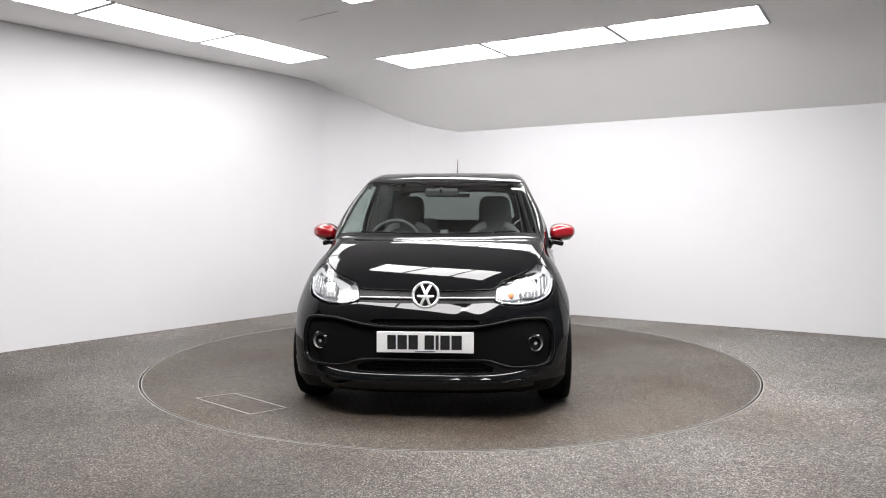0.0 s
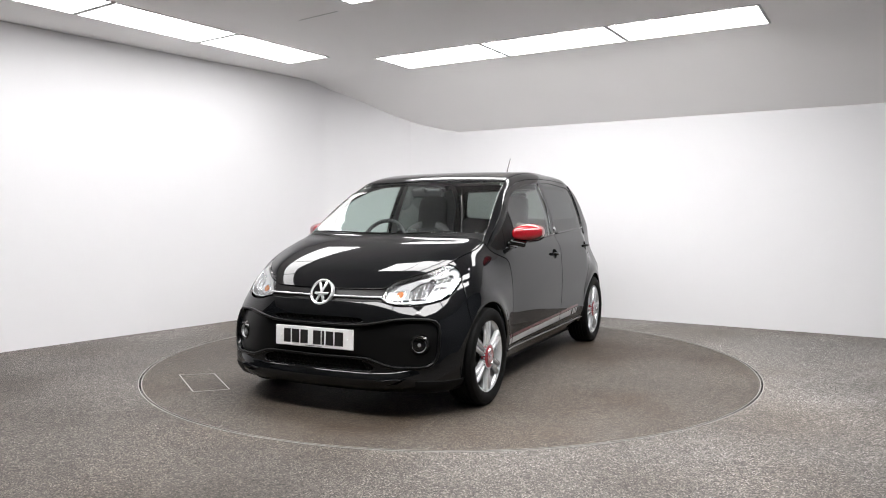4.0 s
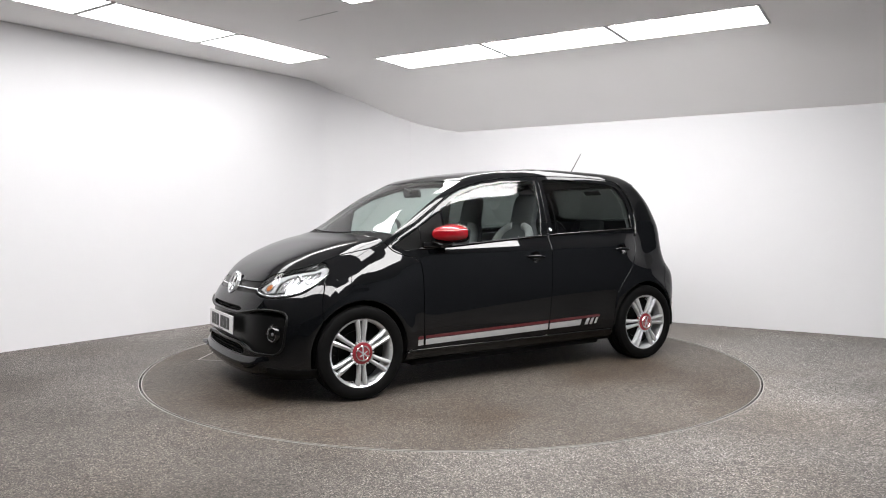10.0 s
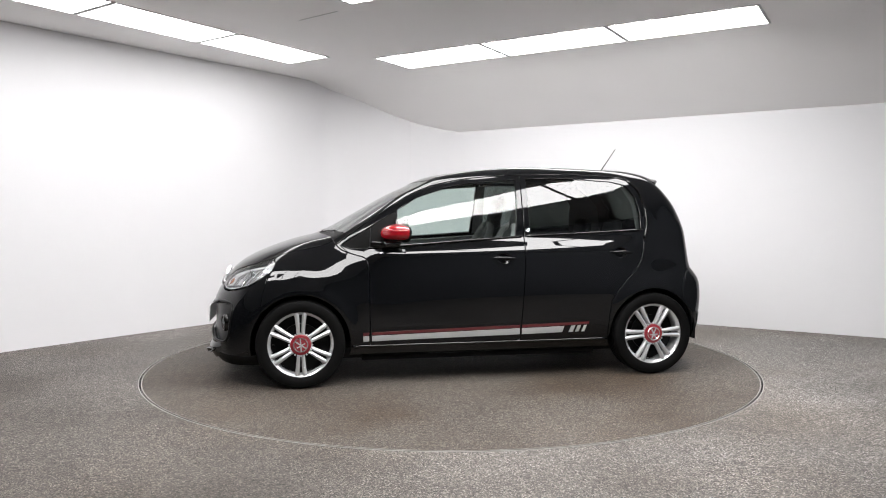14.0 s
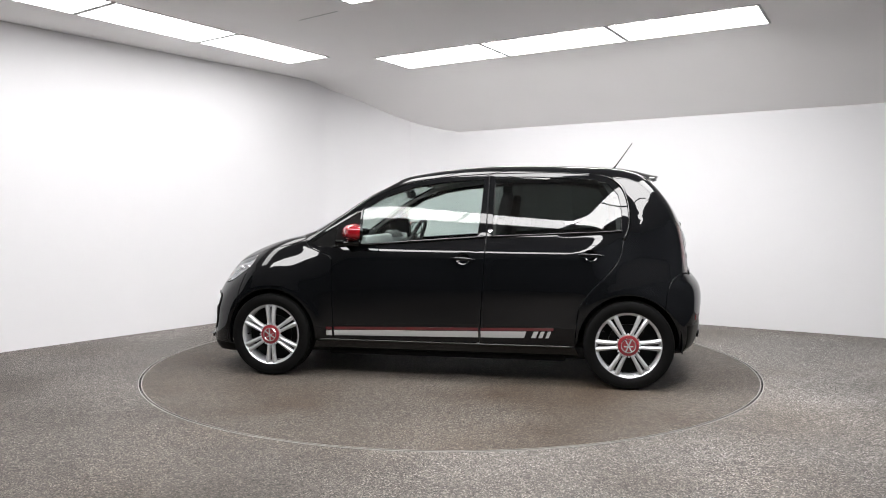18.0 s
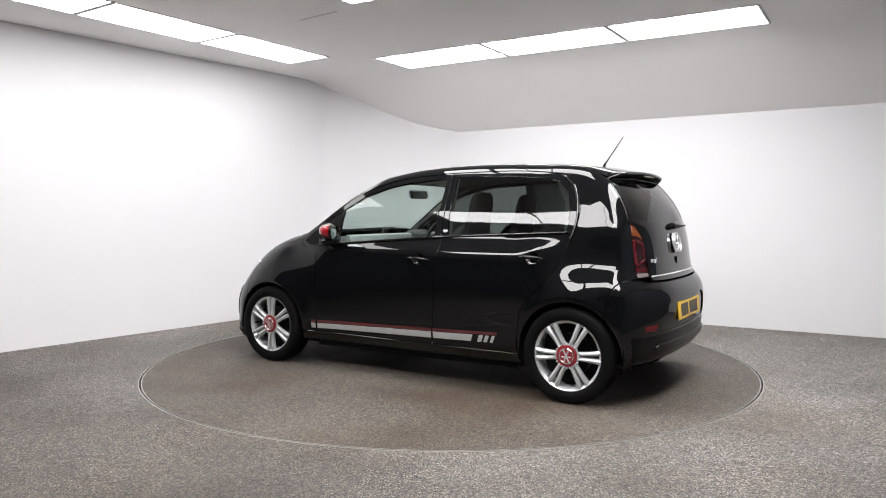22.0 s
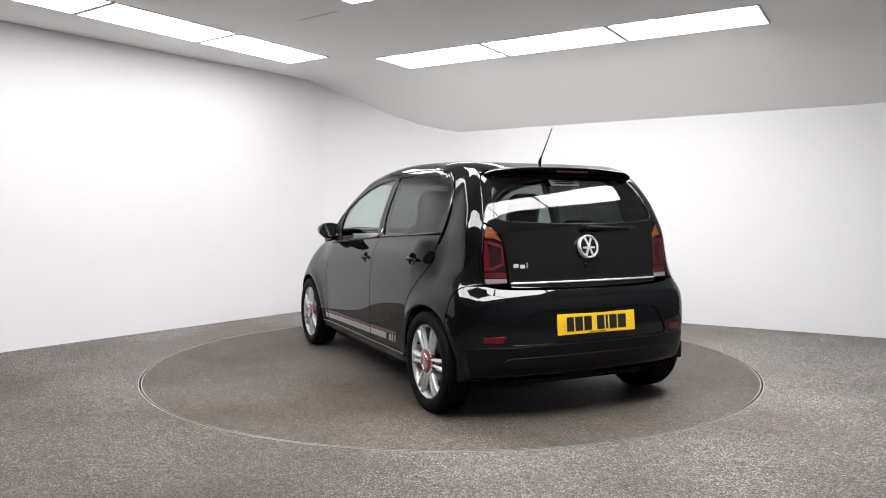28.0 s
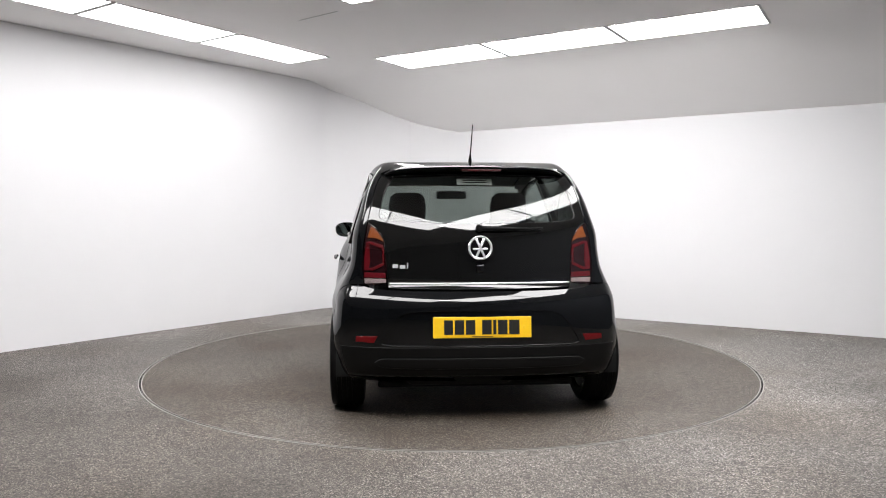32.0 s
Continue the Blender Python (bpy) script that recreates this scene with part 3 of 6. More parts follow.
def panel_data(outline, view, holes=(), off=0.0, inset=0.002, lip=0.014, res=0.03, on_skin=True):
    """Triangulates an outline on the skin, with holes, rounds its edge over and turns it in."""
    loops3 = [resample(l, res) for l in (outline, *holes)]
    loops = [to_uv(view, l) for l in loops3]
    sc = np.array([1.0, 1.0])
    if view in ("fcyl", "rcyl"):
        sc = np.array([0.95, 1.0])
    loops = [l * sc for l in loops]
    area = lambda l: 0.5 * np.sum(l[:, 0] * np.roll(l[:, 1], -1) - np.roll(l[:, 0], -1) * l[:, 1])
    fix = []
    for i, l in enumerate(loops):
        a = area(l)
        fix.append(l if (a > 0) == (i == 0) else l[::-1])
    loops = fix
    lo, hi = loops[0].min(0), loops[0].max(0)
    xs = np.arange(lo[0] + res * 0.4, hi[0], res)
    ys = np.arange(lo[1] + res * 0.4, hi[1], res * 0.87)
    gx, gy = np.meshgrid(xs, ys)
    gx[::2] += res / 2
    grid = np.stack([gx.ravel(), gy.ravel()], 1)
    ok = in_poly(grid, loops[0])
    for l in loops[1:]:
        ok &= ~in_poly(grid, l)
    grid = grid[ok]
    bnd = np.concatenate(loops)
    if len(grid):
        d = np.sqrt(((grid[:, None, :] - bnd[None]) ** 2).sum(2)).min(1)
        grid = grid[d > res * 0.5]
    allv = np.concatenate([bnd, grid]) if len(grid) else bnd
    edges = []
    k = 0
    for l in loops:
        edges += [(k + i, k + (i + 1) % len(l)) for i in range(len(l))]
        k += len(l)
    v2, _, f2, ov, _, _ = delaunay_2d_cdt([Vector(p) for p in allv], edges, [], 0, 1e-6)
    v2 = np.array([tuple(v) for v in v2])
    tri = np.array([tuple(f) for f in f2 if len(f) == 3])
    cen = v2[tri].mean(1)
    ok = in_poly(cen, loops[0])
    for l in loops[1:]:
        ok &= ~in_poly(cen, l)
    tri = tri[ok]
    # boundary index of each output vertex
    back = {}
    for i, src in enumerate(ov):
        for s in src:
            back[s] = i
    P = lift(view, v2 / sc)
    N = skin_normal(P)
    # turn all faces outwards
    a, b, c = P[tri[:, 0]], P[tri[:, 1]], P[tri[:, 2]]
    fl = (np.cross(b - a, c - a) * N[tri].mean(1)).sum(1) < 0
    tri[fl] = tri[fl][:, ::-1]
    P = P + N * off
    faces = [tuple(t) for t in tri]
    V, NN = [p for p in P], [n for n in N]
    k = 0
    for l in loops:
        ids = [back[k + i] for i in range(len(l))]
        k += len(l)
        m = len(ids)
        pts, nrm = P[ids].copy(), N[ids]
        tan = np.roll(pts, -1, axis=0) - np.roll(pts, 1, axis=0)
        tan /= np.maximum(np.linalg.norm(tan, axis=1), 1e-9)[:, None]
        inw = np.cross(nrm, tan)
        inw /= np.maximum(np.linalg.norm(inw, axis=1), 1e-9)[:, None]
        # which way is the panel: test against the view's handedness
        test = to_uv(view, pts + inw * 0.004) * sc
        good = in_poly(test, loops[0])
        for l2 in loops[1:]:
            good &= ~in_poly(test, l2)
        if good.mean() < 0.5:
            inw = -inw
        for i, vi in enumerate(ids):
            V[vi] = pts[i] + inw[i] * (inset + 0.0022)
        base = len(V)
        for i in range(m):
            V.append(pts[i] + inw[i] * inset - nrm[i] * 0.0022)
            q = nrm[i] * 0.5 - inw[i]
            NN.append(q / np.linalg.norm(q))
        for i in range(m):
            V.append(pts[i] + inw[i] * inset - nrm[i] * lip)
            NN.append(-inw[i])
        for i in range(m):
            j = (i + 1) % m
            for A, B in ((lambda q: ids[q], lambda q: base + q), (lambda q: base + q, lambda q: base + m + q)):
                f = (A(i), B(i), B(j), A(j))
                p0, p1, p2 = (np.array(V[f[0]]), np.array(V[f[1]]), np.array(V[f[3]]))
                if np.dot(np.cross(p1 - p0, p2 - p0), nrm[i] * 0.3 - inw[i]) < 0:
                    f = f[::-1]
                faces.append(f)
    return np.array(V), faces, np.array(NN)


def mirrored(d):
    V, F, N = d
    s = np.array([1, -1, 1])
    return V * s, [tuple(f)[::-1] for f in F], N * s


def panel(name, parent, mat, outline, view, both=False, label="", **kw):
    d = panel_data(outline, view, **kw)
    obs = [put(name, mesh_of(name, *d[:2], mat, d[2]), parent, label)]
    if both:
        d = mirrored(d)
        obs.append(put(name, mesh_of(name, *d[:2], mat, d[2]), parent, label))
    return obs


def joined(*lines):
    """Joins lines end to end into one outline, dropping doubled points."""
    out = []
    for l in lines:
        for p in l:
            if not out or np.linalg.norm(np.array(out[-1]) - p) > 0.004:
                out.append(np.array(p))
    return np.array(out)


def flip_y(P):
    return np.asarray(P)[::-1] * np.array([1, -1, 1])


def arc(cx, cz, r, a0, a1, n=14):
    return [(cx + r * math.cos(radians(a0 + (a1 - a0) * i / n)), cz + r * math.sin(radians(a0 + (a1 - a0) * i / n))) for i in range(n + 1)]


car = new("car")
tagged(car, "glossy black five-door hatchback with red mirrors and silver wheels", "car")

# main lines on the skin (left half)
AR = 0.314
DOOR_F = [(0.757, 0.262), (0.760, 0.40), (0.764, 0.584), (0.767, 0.76), (0.785, 0.825), (0.86, 0.852), (0.94, 0.882), (0.972, 0.915)]
DOOR_TOP = [(0.972, 0.915), (0.86, 0.998), (0.735, 1.085), (0.60, 1.172), (0.42, 1.272), (0.20, 1.336), (0.0, 1.366), (-0.295, 1.386)]
B_GAP = [(-0.295, 1.386), (-0.292, 1.20), (-0.288, 0.90), (-0.272, 0.60), (-0.253, 0.31), (-0.25, 0.262)]
REAR_TOP = [(-0.295, 1.386), (-0.70, 1.390), (-0.95, 1.376), (-1.085, 1.350), (-1.165, 1.275), (-1.202, 1.15), (-1.20, 1.03), (-1.168, 0.945)]
REAR_EDGE = [(-1.168, 0.945), (-1.150, 0.84), (-1.085, 0.745), (-0.965, 0.62), (-0.895, 0.52)]
GLASS_1 = [(0.570, 0.914), (0.566, 1.145), (0.42, 1.232), (0.22, 1.296), (0.03, 1.328), (-0.258, 1.350), (-0.248, 1.16), (-0.228, 0.968), (0.02, 0.952), (0.38, 0.927)]
GLASS_2 = [(-0.335, 0.976), (-0.333, 1.17), (-0.338, 1.356), (-0.55, 1.362), (-0.74, 1.355), (-0.958, 1.340), (-1.07, 1.315), (-1.135, 1.24), (-1.158, 1.13), (-1.152, 1.008), (-0.75, 0.992)]
SAIL = [(0.93, 0.918), (0.875, 0.892), (0.772, 0.892), (0.590, 0.905), (0.584, 1.128), (0.60, 1.122), (0.752, 1.03), (0.80, 1.0)]
SAIL_PARTS = ([(0.93, 0.918), (0.875, 0.892), (0.760, 0.893), (0.752, 1.03), (0.80, 1.0)], [(0.754, 0.893), (0.590, 0.905), (0.584, 1.128), (0.60, 1.122), (0.746, 1.034)])


def straight_outline(view, pts, sub=0.03):
    return lift(view, resample(np.array(pts, float), sub))


l_door_f = curve("side", DOOR_F)
l_door_top = curve("side", DOOR_TOP)
l_bgap = curve("side", B_GAP)
l_rear_top = curve("side", REAR_TOP)
l_rear_edge = curve("side", REAR_EDGE)
HOOD_SIDE = [(0.990, 0.672), (1.10, 0.672), (1.22, 0.660), (1.33, 0.635), (1.41, 0.605)]
HOOD_FRONT = [(1.41, 0.605), (1.50, 0.55), (1.575, 0.478), (1.640, 0.385), (1.685, 0.25), (1.705, 0.12), (1.710, 0.0)]
l_hood_side = curve("top", HOOD_SIDE)
l_lamp_top = curve("top", HOOD_FRONT[:3] + [(1.622, 0.415)])
l_lamp_tip = lift("front", resample(np.array([tuple(l_lamp_top[-1][1:]), (0.391, 0.718), (0.382, 0.708), (0.372, 0.702)]), 0.012, False))[1:]
l_hood_mid = lift("front", np.stack([np.linspace(0.36, 0.0, 16), 0.6955 + 0.045 * np.linspace(0.36, 0.0, 16) ** 2], 1))
l_hood_front = np.concatenate([l_lamp_top, l_lamp_tip, l_hood_mid])
l_cowl = curve("top", [(0.990, 0.672), (1.03, 0.50), (1.06, 0.30), (1.07, 0.0)])
WS_SIDE = [(0.918, 0.658), (0.76, 0.630), (0.63, 0.606), (0.47, 0.580), (0.34, 0.560)]
l_ws_side = curve("top", WS_SIDE)
l_ws_top = curve("top", [(0.34, 0.560), (0.365, 0.35), (0.375, 0.0)])
l_ws_bot = curve("top", [(0.918, 0.658), (0.992, 0.45), (1.035, 0.25), (1.045, 0.0)])
ROOF_SIDE = [(0.34, 0.560), (0.1, 0.545), (-0.4, 0.528), (-0.9, 0.505), (-1.22, 0.49)]
l_roof_side = curve("top", ROOF_SIDE)
l_roof_rear = curve("top", [(-1.22, 0.49), (-1.25, 0.3), (-1.262, 0.0)])
# rear: hatch edge from the roof corner down to the lamp, then the lamp
HATCH_SIDE = [(0.49, 1.375), (0.545, 1.30), (0.574, 1.20), (0.594, 1.11), (0.602, 1.070)]
LAMP_IN = [(0.602, 1.070), (0.565, 1.046), (0.522, 0.995), (0.508, 0.93), (0.500, 0.84), (0.496, 0.745)]
LAMP_OUT = [(0.602, 1.070), (0.618, 0.98), (0.626, 0.90), (0.630, 0.82), (0.620, 0.738)]


def rear_skin(y):
    return lift("rear", y)


l_hatch_side = curve("rear", HATCH_SIDE)
l_lamp_in = curve("rear", LAMP_IN)
l_lamp_out = curve("rear", LAMP_OUT)
l_hatch_bot = curve("rear", [(0.496, 0.745), (0.490, 0.722), (0.3, 0.716), (0.0, 0.714)])
l_bump_r_top = joined(curve("rear", [(0.0, 0.706), (0.3, 0.708), (0.50, 0.714), (0.575, 0.721), (0.620, 0.732)]),
                      curve("side", [(-1.52, 0.735), (-1.47, 0.70), (-1.44, 0.62), (-1.4263, 0.513)]))


# ---- body panels ----
def fair(vs, ns, zs, x0, x1, fade, by_row, scale=1.0, s=1):
    """Evens out the small waves of the skin's normals over a stretch of the flank."""
    X = np.linspace(x0, x1, 24)
    V = np.array(vs, float) * np.array([1, s, 1])
    A = np.array(ns, float) * np.array([1, s, 1])
    near = (V[:, 2] > zs[0] - 0.02) & (V[:, 2] < zs[-1] + (0.02 if by_row else 0.055)) & (V[:, 1] > 0.3)
    if by_row:
        co = []
        for z in zs:
            N = skin_normal(lift("side", np.stack([X, np.full(24, z)], 1)))
            c = np.linalg.lstsq(np.stack([np.ones(24), X], 1), N, rcond=None)[0]
            flat = min(1.0, max(0.0, (z - 0.74) / 0.08))        # the shoulder runs straight
            mean = N[X < 0.15].mean(0)
            co.append(np.stack([c[0] * (1 - flat) + mean * flat, c[1] * (1 - flat)]))
        co = np.array(co)

        def model(P):
            k = [np.interp(P[:, 2], zs, co[:, i, j]) for i in range(2) for j in range(3)]
            return np.stack([k[j] + k[3 + j] * P[:, 0] for j in range(3)], 1)
    else:
        G = np.array([(x, z) for z in zs for x in X])
        N = skin_normal(lift("side", G))
        basis = lambda x, z: np.stack([np.ones(len(x)), x, z], 1)
        c = np.linalg.lstsq(basis(G[:, 0], G[:, 1]), N, rcond=None)[0]
        c[1:] *= scale
        c[0] += (1 / scale - 1) * (c[1] * G[:, 0].mean() + c[2] * G[:, 1].mean())
        model = lambda P: basis(P[:, 0], P[:, 2]) @ c
    w = np.clip((V[:, 0] - x0 + fade) / fade, 0, 1) * np.clip((x1 + fade - V[:, 0]) / fade, 0, 1) * near
    base = skin_normal(V)
    A = A + (w * 0.92)[:, None] * (model(V) - base)
    A /= np.linalg.norm(A, axis=1)[:, None]
    return A * np.array([1, s, 1])


WINDOW_FAIR = (np.linspace(0.98, 1.30, 9), -0.95, 0.35, 1.0, False, 0.8)


def fair_mesh(ob, dd, s, *ways):
    ns = dd[2]
    for a in ways:
        ns = fair(dd[0], ns, *a, s=s)
    ob.data.normals_split_custom_set_from_vertices([tuple(map(float, n)) for n in ns])



def body():
    # doors with their window openings
    g1 = straight_outline("side", GLASS_1)
    g2 = straight_outline("side", GLASS_2)
    sail = straight_outline("side", SAIL)
    sill_f = lift("side", resample(np.array([(-0.25, 0.262), (0.757, 0.262)]), 0.04, False))
    hd = lambda cx, cz: lift("side", np.array([(cx + 0.046 * math.cos(a), cz + 0.034 * math.sin(a)) for a in np.linspace(0, 2 * math.pi, 21)[:-1]]))
    h1, h2 = hd(-0.140, 0.818), hd(-0.968, 0.850)
    sill_r = lift("side", resample(np.array([(-0.872, 0.262), (-0.25, 0.262)]), 0.04, False))
    edge_low = lift("side", np.array([(-0.895, 0.52), (-0.88, 0.42), (-0.872, 0.30), (-0.872, 0.262)]))
    rows = np.linspace(0.30, 0.97, 28)
    front, rear = [], []
    for nm, obs, out, hl in (("front_door", front, joined(l_door_f, l_door_top, l_bgap, sill_f), (g1, sail, h1)),
                             ("rear_door", rear, joined(l_rear_top, l_rear_edge, edge_low, sill_r, l_bgap[::-1]), (g2, h2))):
        d = panel_data(out, "side", holes=hl, lip=0.02)
        for s, dd in ((1, d), (-1, mirrored(d))):
            ob = put(nm, mesh_of(nm, *dd[:2], PAINT, dd[2]), car)
            fair_mesh(ob, dd, s, (rows, -0.85, 0.66, 0.14, True), WINDOW_FAIR)
            obs.append(ob)
    for k, (d1, d2) in enumerate(zip(front, rear)):
        tagged(d1, "black front door with a clear window")
        tagged(d2, "black rear door with privacy glass")
    for obs, gl, mat, nm in ((front, g1, GLASS_F, "window_pane"), (rear, g2, GLASS_R, "window_pane")):
        d = panel_data(gl, "side", off=-0.006, inset=-0.004, lip=0.004)
        for ob, dd in zip(obs, (d, mirrored(d))):
            o = put(nm, mesh_of(nm, *dd[:2], mat, dd[2]), ob, "tinted side window pane")
            fair_mesh(o, dd, 1 if dd is d else -1, WINDOW_FAIR)
            o.visible_shadow = False
    for q in SAIL_PARTS:
        d = panel_data(straight_outline("side", q), "side", off=-0.004, inset=-0.002, lip=0.006)
        for ob, dd in zip(front, (d, mirrored(d))):
            put("mirror_base_trim", mesh_of("mirror_base_trim", *dd[:2], MATTE, dd[2]), ob, "matt black triangular trim")
    # weather strip along the foot of the windows
    for obs, gl in ((front, [(0.77, 0.893), (0.38, 0.918), (0.02, 0.943), (-0.272, 0.962)]), (rear, [(-0.31, 0.965), (-0.75, 0.984), (-1.165, 1.003)])):
        l = curve("side", gl, 0.06)
        N = skin_normal(l)
        for s, ob in zip((1, -1), obs):
            vs, fs = tube([tuple((p + n * 0.0035) * np.array([1, s, 1])) for p, n in zip(l, N)], 0.0075, 6)
            put("window_seal", mesh_of("window_seal", vs, fs, GLOSS), ob, "black window seal")

    # front wing
    arch_f = lift("side", np.array(arc(1.204, 0.285, AR, 40, 184, 22)))
    wing_low = lift("side", np.array([(0.882, 0.262), (0.757, 0.262)]))
    hl_rear = curve("side", [(1.405, 0.842), (1.365, 0.818), (1.372, 0.775), (1.400, 0.735)])
    seam_f = curve("side", [(1.400, 0.735), (1.425, 0.66), (1.445, 0.58), (1.4507, 0.492)])
    corner = curve("diag", [to_uv("diag", l_hood_side[:1])[0], to_uv("diag", l_door_top[:1])[0]])
    wing = joined(l_door_f, corner[::-1], l_hood_side, hl_rear, seam_f, arch_f, wing_low)
    panel("front_wing", car, PAINT, wing, "diag", True, label="black front wing")
    # A pillar and roof rail
    rail = joined(l_door_top, l_rear_top[:22], curve("diag", [to_uv("diag", l_rear_top[21:22])[0], to_uv("diag", l_roof_side[-20:-19])[0]]),
                  l_roof_side[:-19][::-1], l_ws_side[::-1], curve("diag", [to_uv("diag", l_ws_side[:1])[0], to_uv("diag", l_hood_side[:1])[0]]), corner)
    panel("roof_rail", car, PAINT, rail, "diag", True, label="black roof rail and windscreen pillar")
    # rear quarter
    arch_r = lift("side", np.array(arc(-1.204, 0.285, AR, 134.5, 2, 22)))
    quarter = joined(l_rear_top[21:], l_rear_edge, edge_low, arch_r[::-1], l_bump_r_top[::-1][:9], l_lamp_out[::-1], l_hatch_side[::-1], l_roof_side[-20:][::-1])
    panel("rear_quarter", car, PAINT, quarter, "qv", True, label="black rear quarter panel")
    # bonnet, windscreen, roof
    panel("bonnet", car, PAINT, joined(l_cowl, l_cowl[::-1] * np.array([1, -1, 1]), l_hood_side * np.array([1, -1, 1]), l_hood_front * np.array([1, -1, 1]), flip_y(l_hood_front * np.array([1, -1, 1])), l_hood_side[::-1]), "top", label="black bonnet")
    cowl = joined(l_ws_bot, flip_y(l_ws_bot), l_cowl * np.array([1, -1, 1]), l_cowl[::-1])
    panel("cowl", car, MATTE, cowl, "top", off=-0.006, label="matt black cowl under the windscreen")
    ws = joined(l_ws_bot, flip_y(l_ws_bot), l_ws_side * np.array([1, -1, 1]), l_ws_top * np.array([1, -1, 1]), l_ws_top[::-1], l_ws_side[::-1])
    vs, fs, ns = panel_data(ws, "top", off=-0.003, inset=0.001, lip=0.005)[:3]
    ns = np.array(ns)
    ns[:, 1] = 0.085 * np.tanh(0.75 * ns[:, 1] / 0.085)          # the glass is flatter across than the body
    ns /= np.linalg.norm(ns, axis=1)[:, None]
    o = put("windscreen", mesh_of("windscreen", vs, fs, GLASS_F, ns), car, "clear tinted windscreen")
    o.visible_shadow = False
    roof = joined(l_ws_top, flip_y(l_ws_top), l_roof_side * np.array([1, -1, 1]), l_roof_rear * np.array([1, -1, 1]), l_roof_rear[::-1], l_roof_side[::-1])
    panel("roof", car, PAINT, roof, "top", res=0.04, label="black roof")
    # tailgate
    top_edge = curve("rear", [(0.49, 1.375), (0.25, 1.388), (0.0, 1.392)])
    half = joined(top_edge[::-1], l_hatch_side, l_lamp_in, l_hatch_bot)
    tg_win = [(0.46, 1.325), (0.505, 1.24), (0.530, 1.14), (0.532, 1.095), (0.45, 1.078), (0.2, 1.066), (0.0, 1.063)]
    wl = curve("rear", tg_win, 0.03)
    wt = curve("rear", [(0.46, 1.325), (0.2, 1.335), (0.0, 1.337)], 0.03)
    win = joined(wt[::-1], wl, flip_y(wl)[1:], (wt * np.array([1, -1, 1])))
    tail = panel("tailgate", car, GLOSS, joined(half, flip_y(half)), "rear", holes=(win,), label="gloss black tailgate")[0]
    for o in panel("rear_window_pane", tail, GLASS_H, win, "rear", off=-0.003, inset=-0.004, lip=0.004, label="dark tinted rear window"):
        o.visible_shadow = False
    return front, rear, tail


def to_uv_q(P):
    """Rear quarter view: rays slanting in from the side, the rear and above."""
    P = np.asarray(P, float)
    a, b, d = QA, QB, QD
    return np.stack([P @ a, P @ b], 1)


QD = np.array([-0.45, 0.80, 0.30])
QD /= np.linalg.norm(QD)
QA = np.cross(QD, [0, 0, 1.0])
QA /= np.linalg.norm(QA)
QB = np.cross(QA, QD)
plain_to_uv, plain_rays = to_uv, rays


def to_uv(view, P):
    return to_uv_q(P) if view == "qv" else plain_to_uv(view, P)


def rays(view, uv):
    if view != "qv":
        return plain_rays(view, uv)
    C = np.array([-0.3, 0.0, 0.3])
    base = (C @ QD + 1.6)
    o = uv[:, :1] * QA + uv[:, 1:] * QB + base * QD
    return o, np.tile(-QD, (len(uv), 1)), 2.0


doors_f, doors_r, tailgate = body()


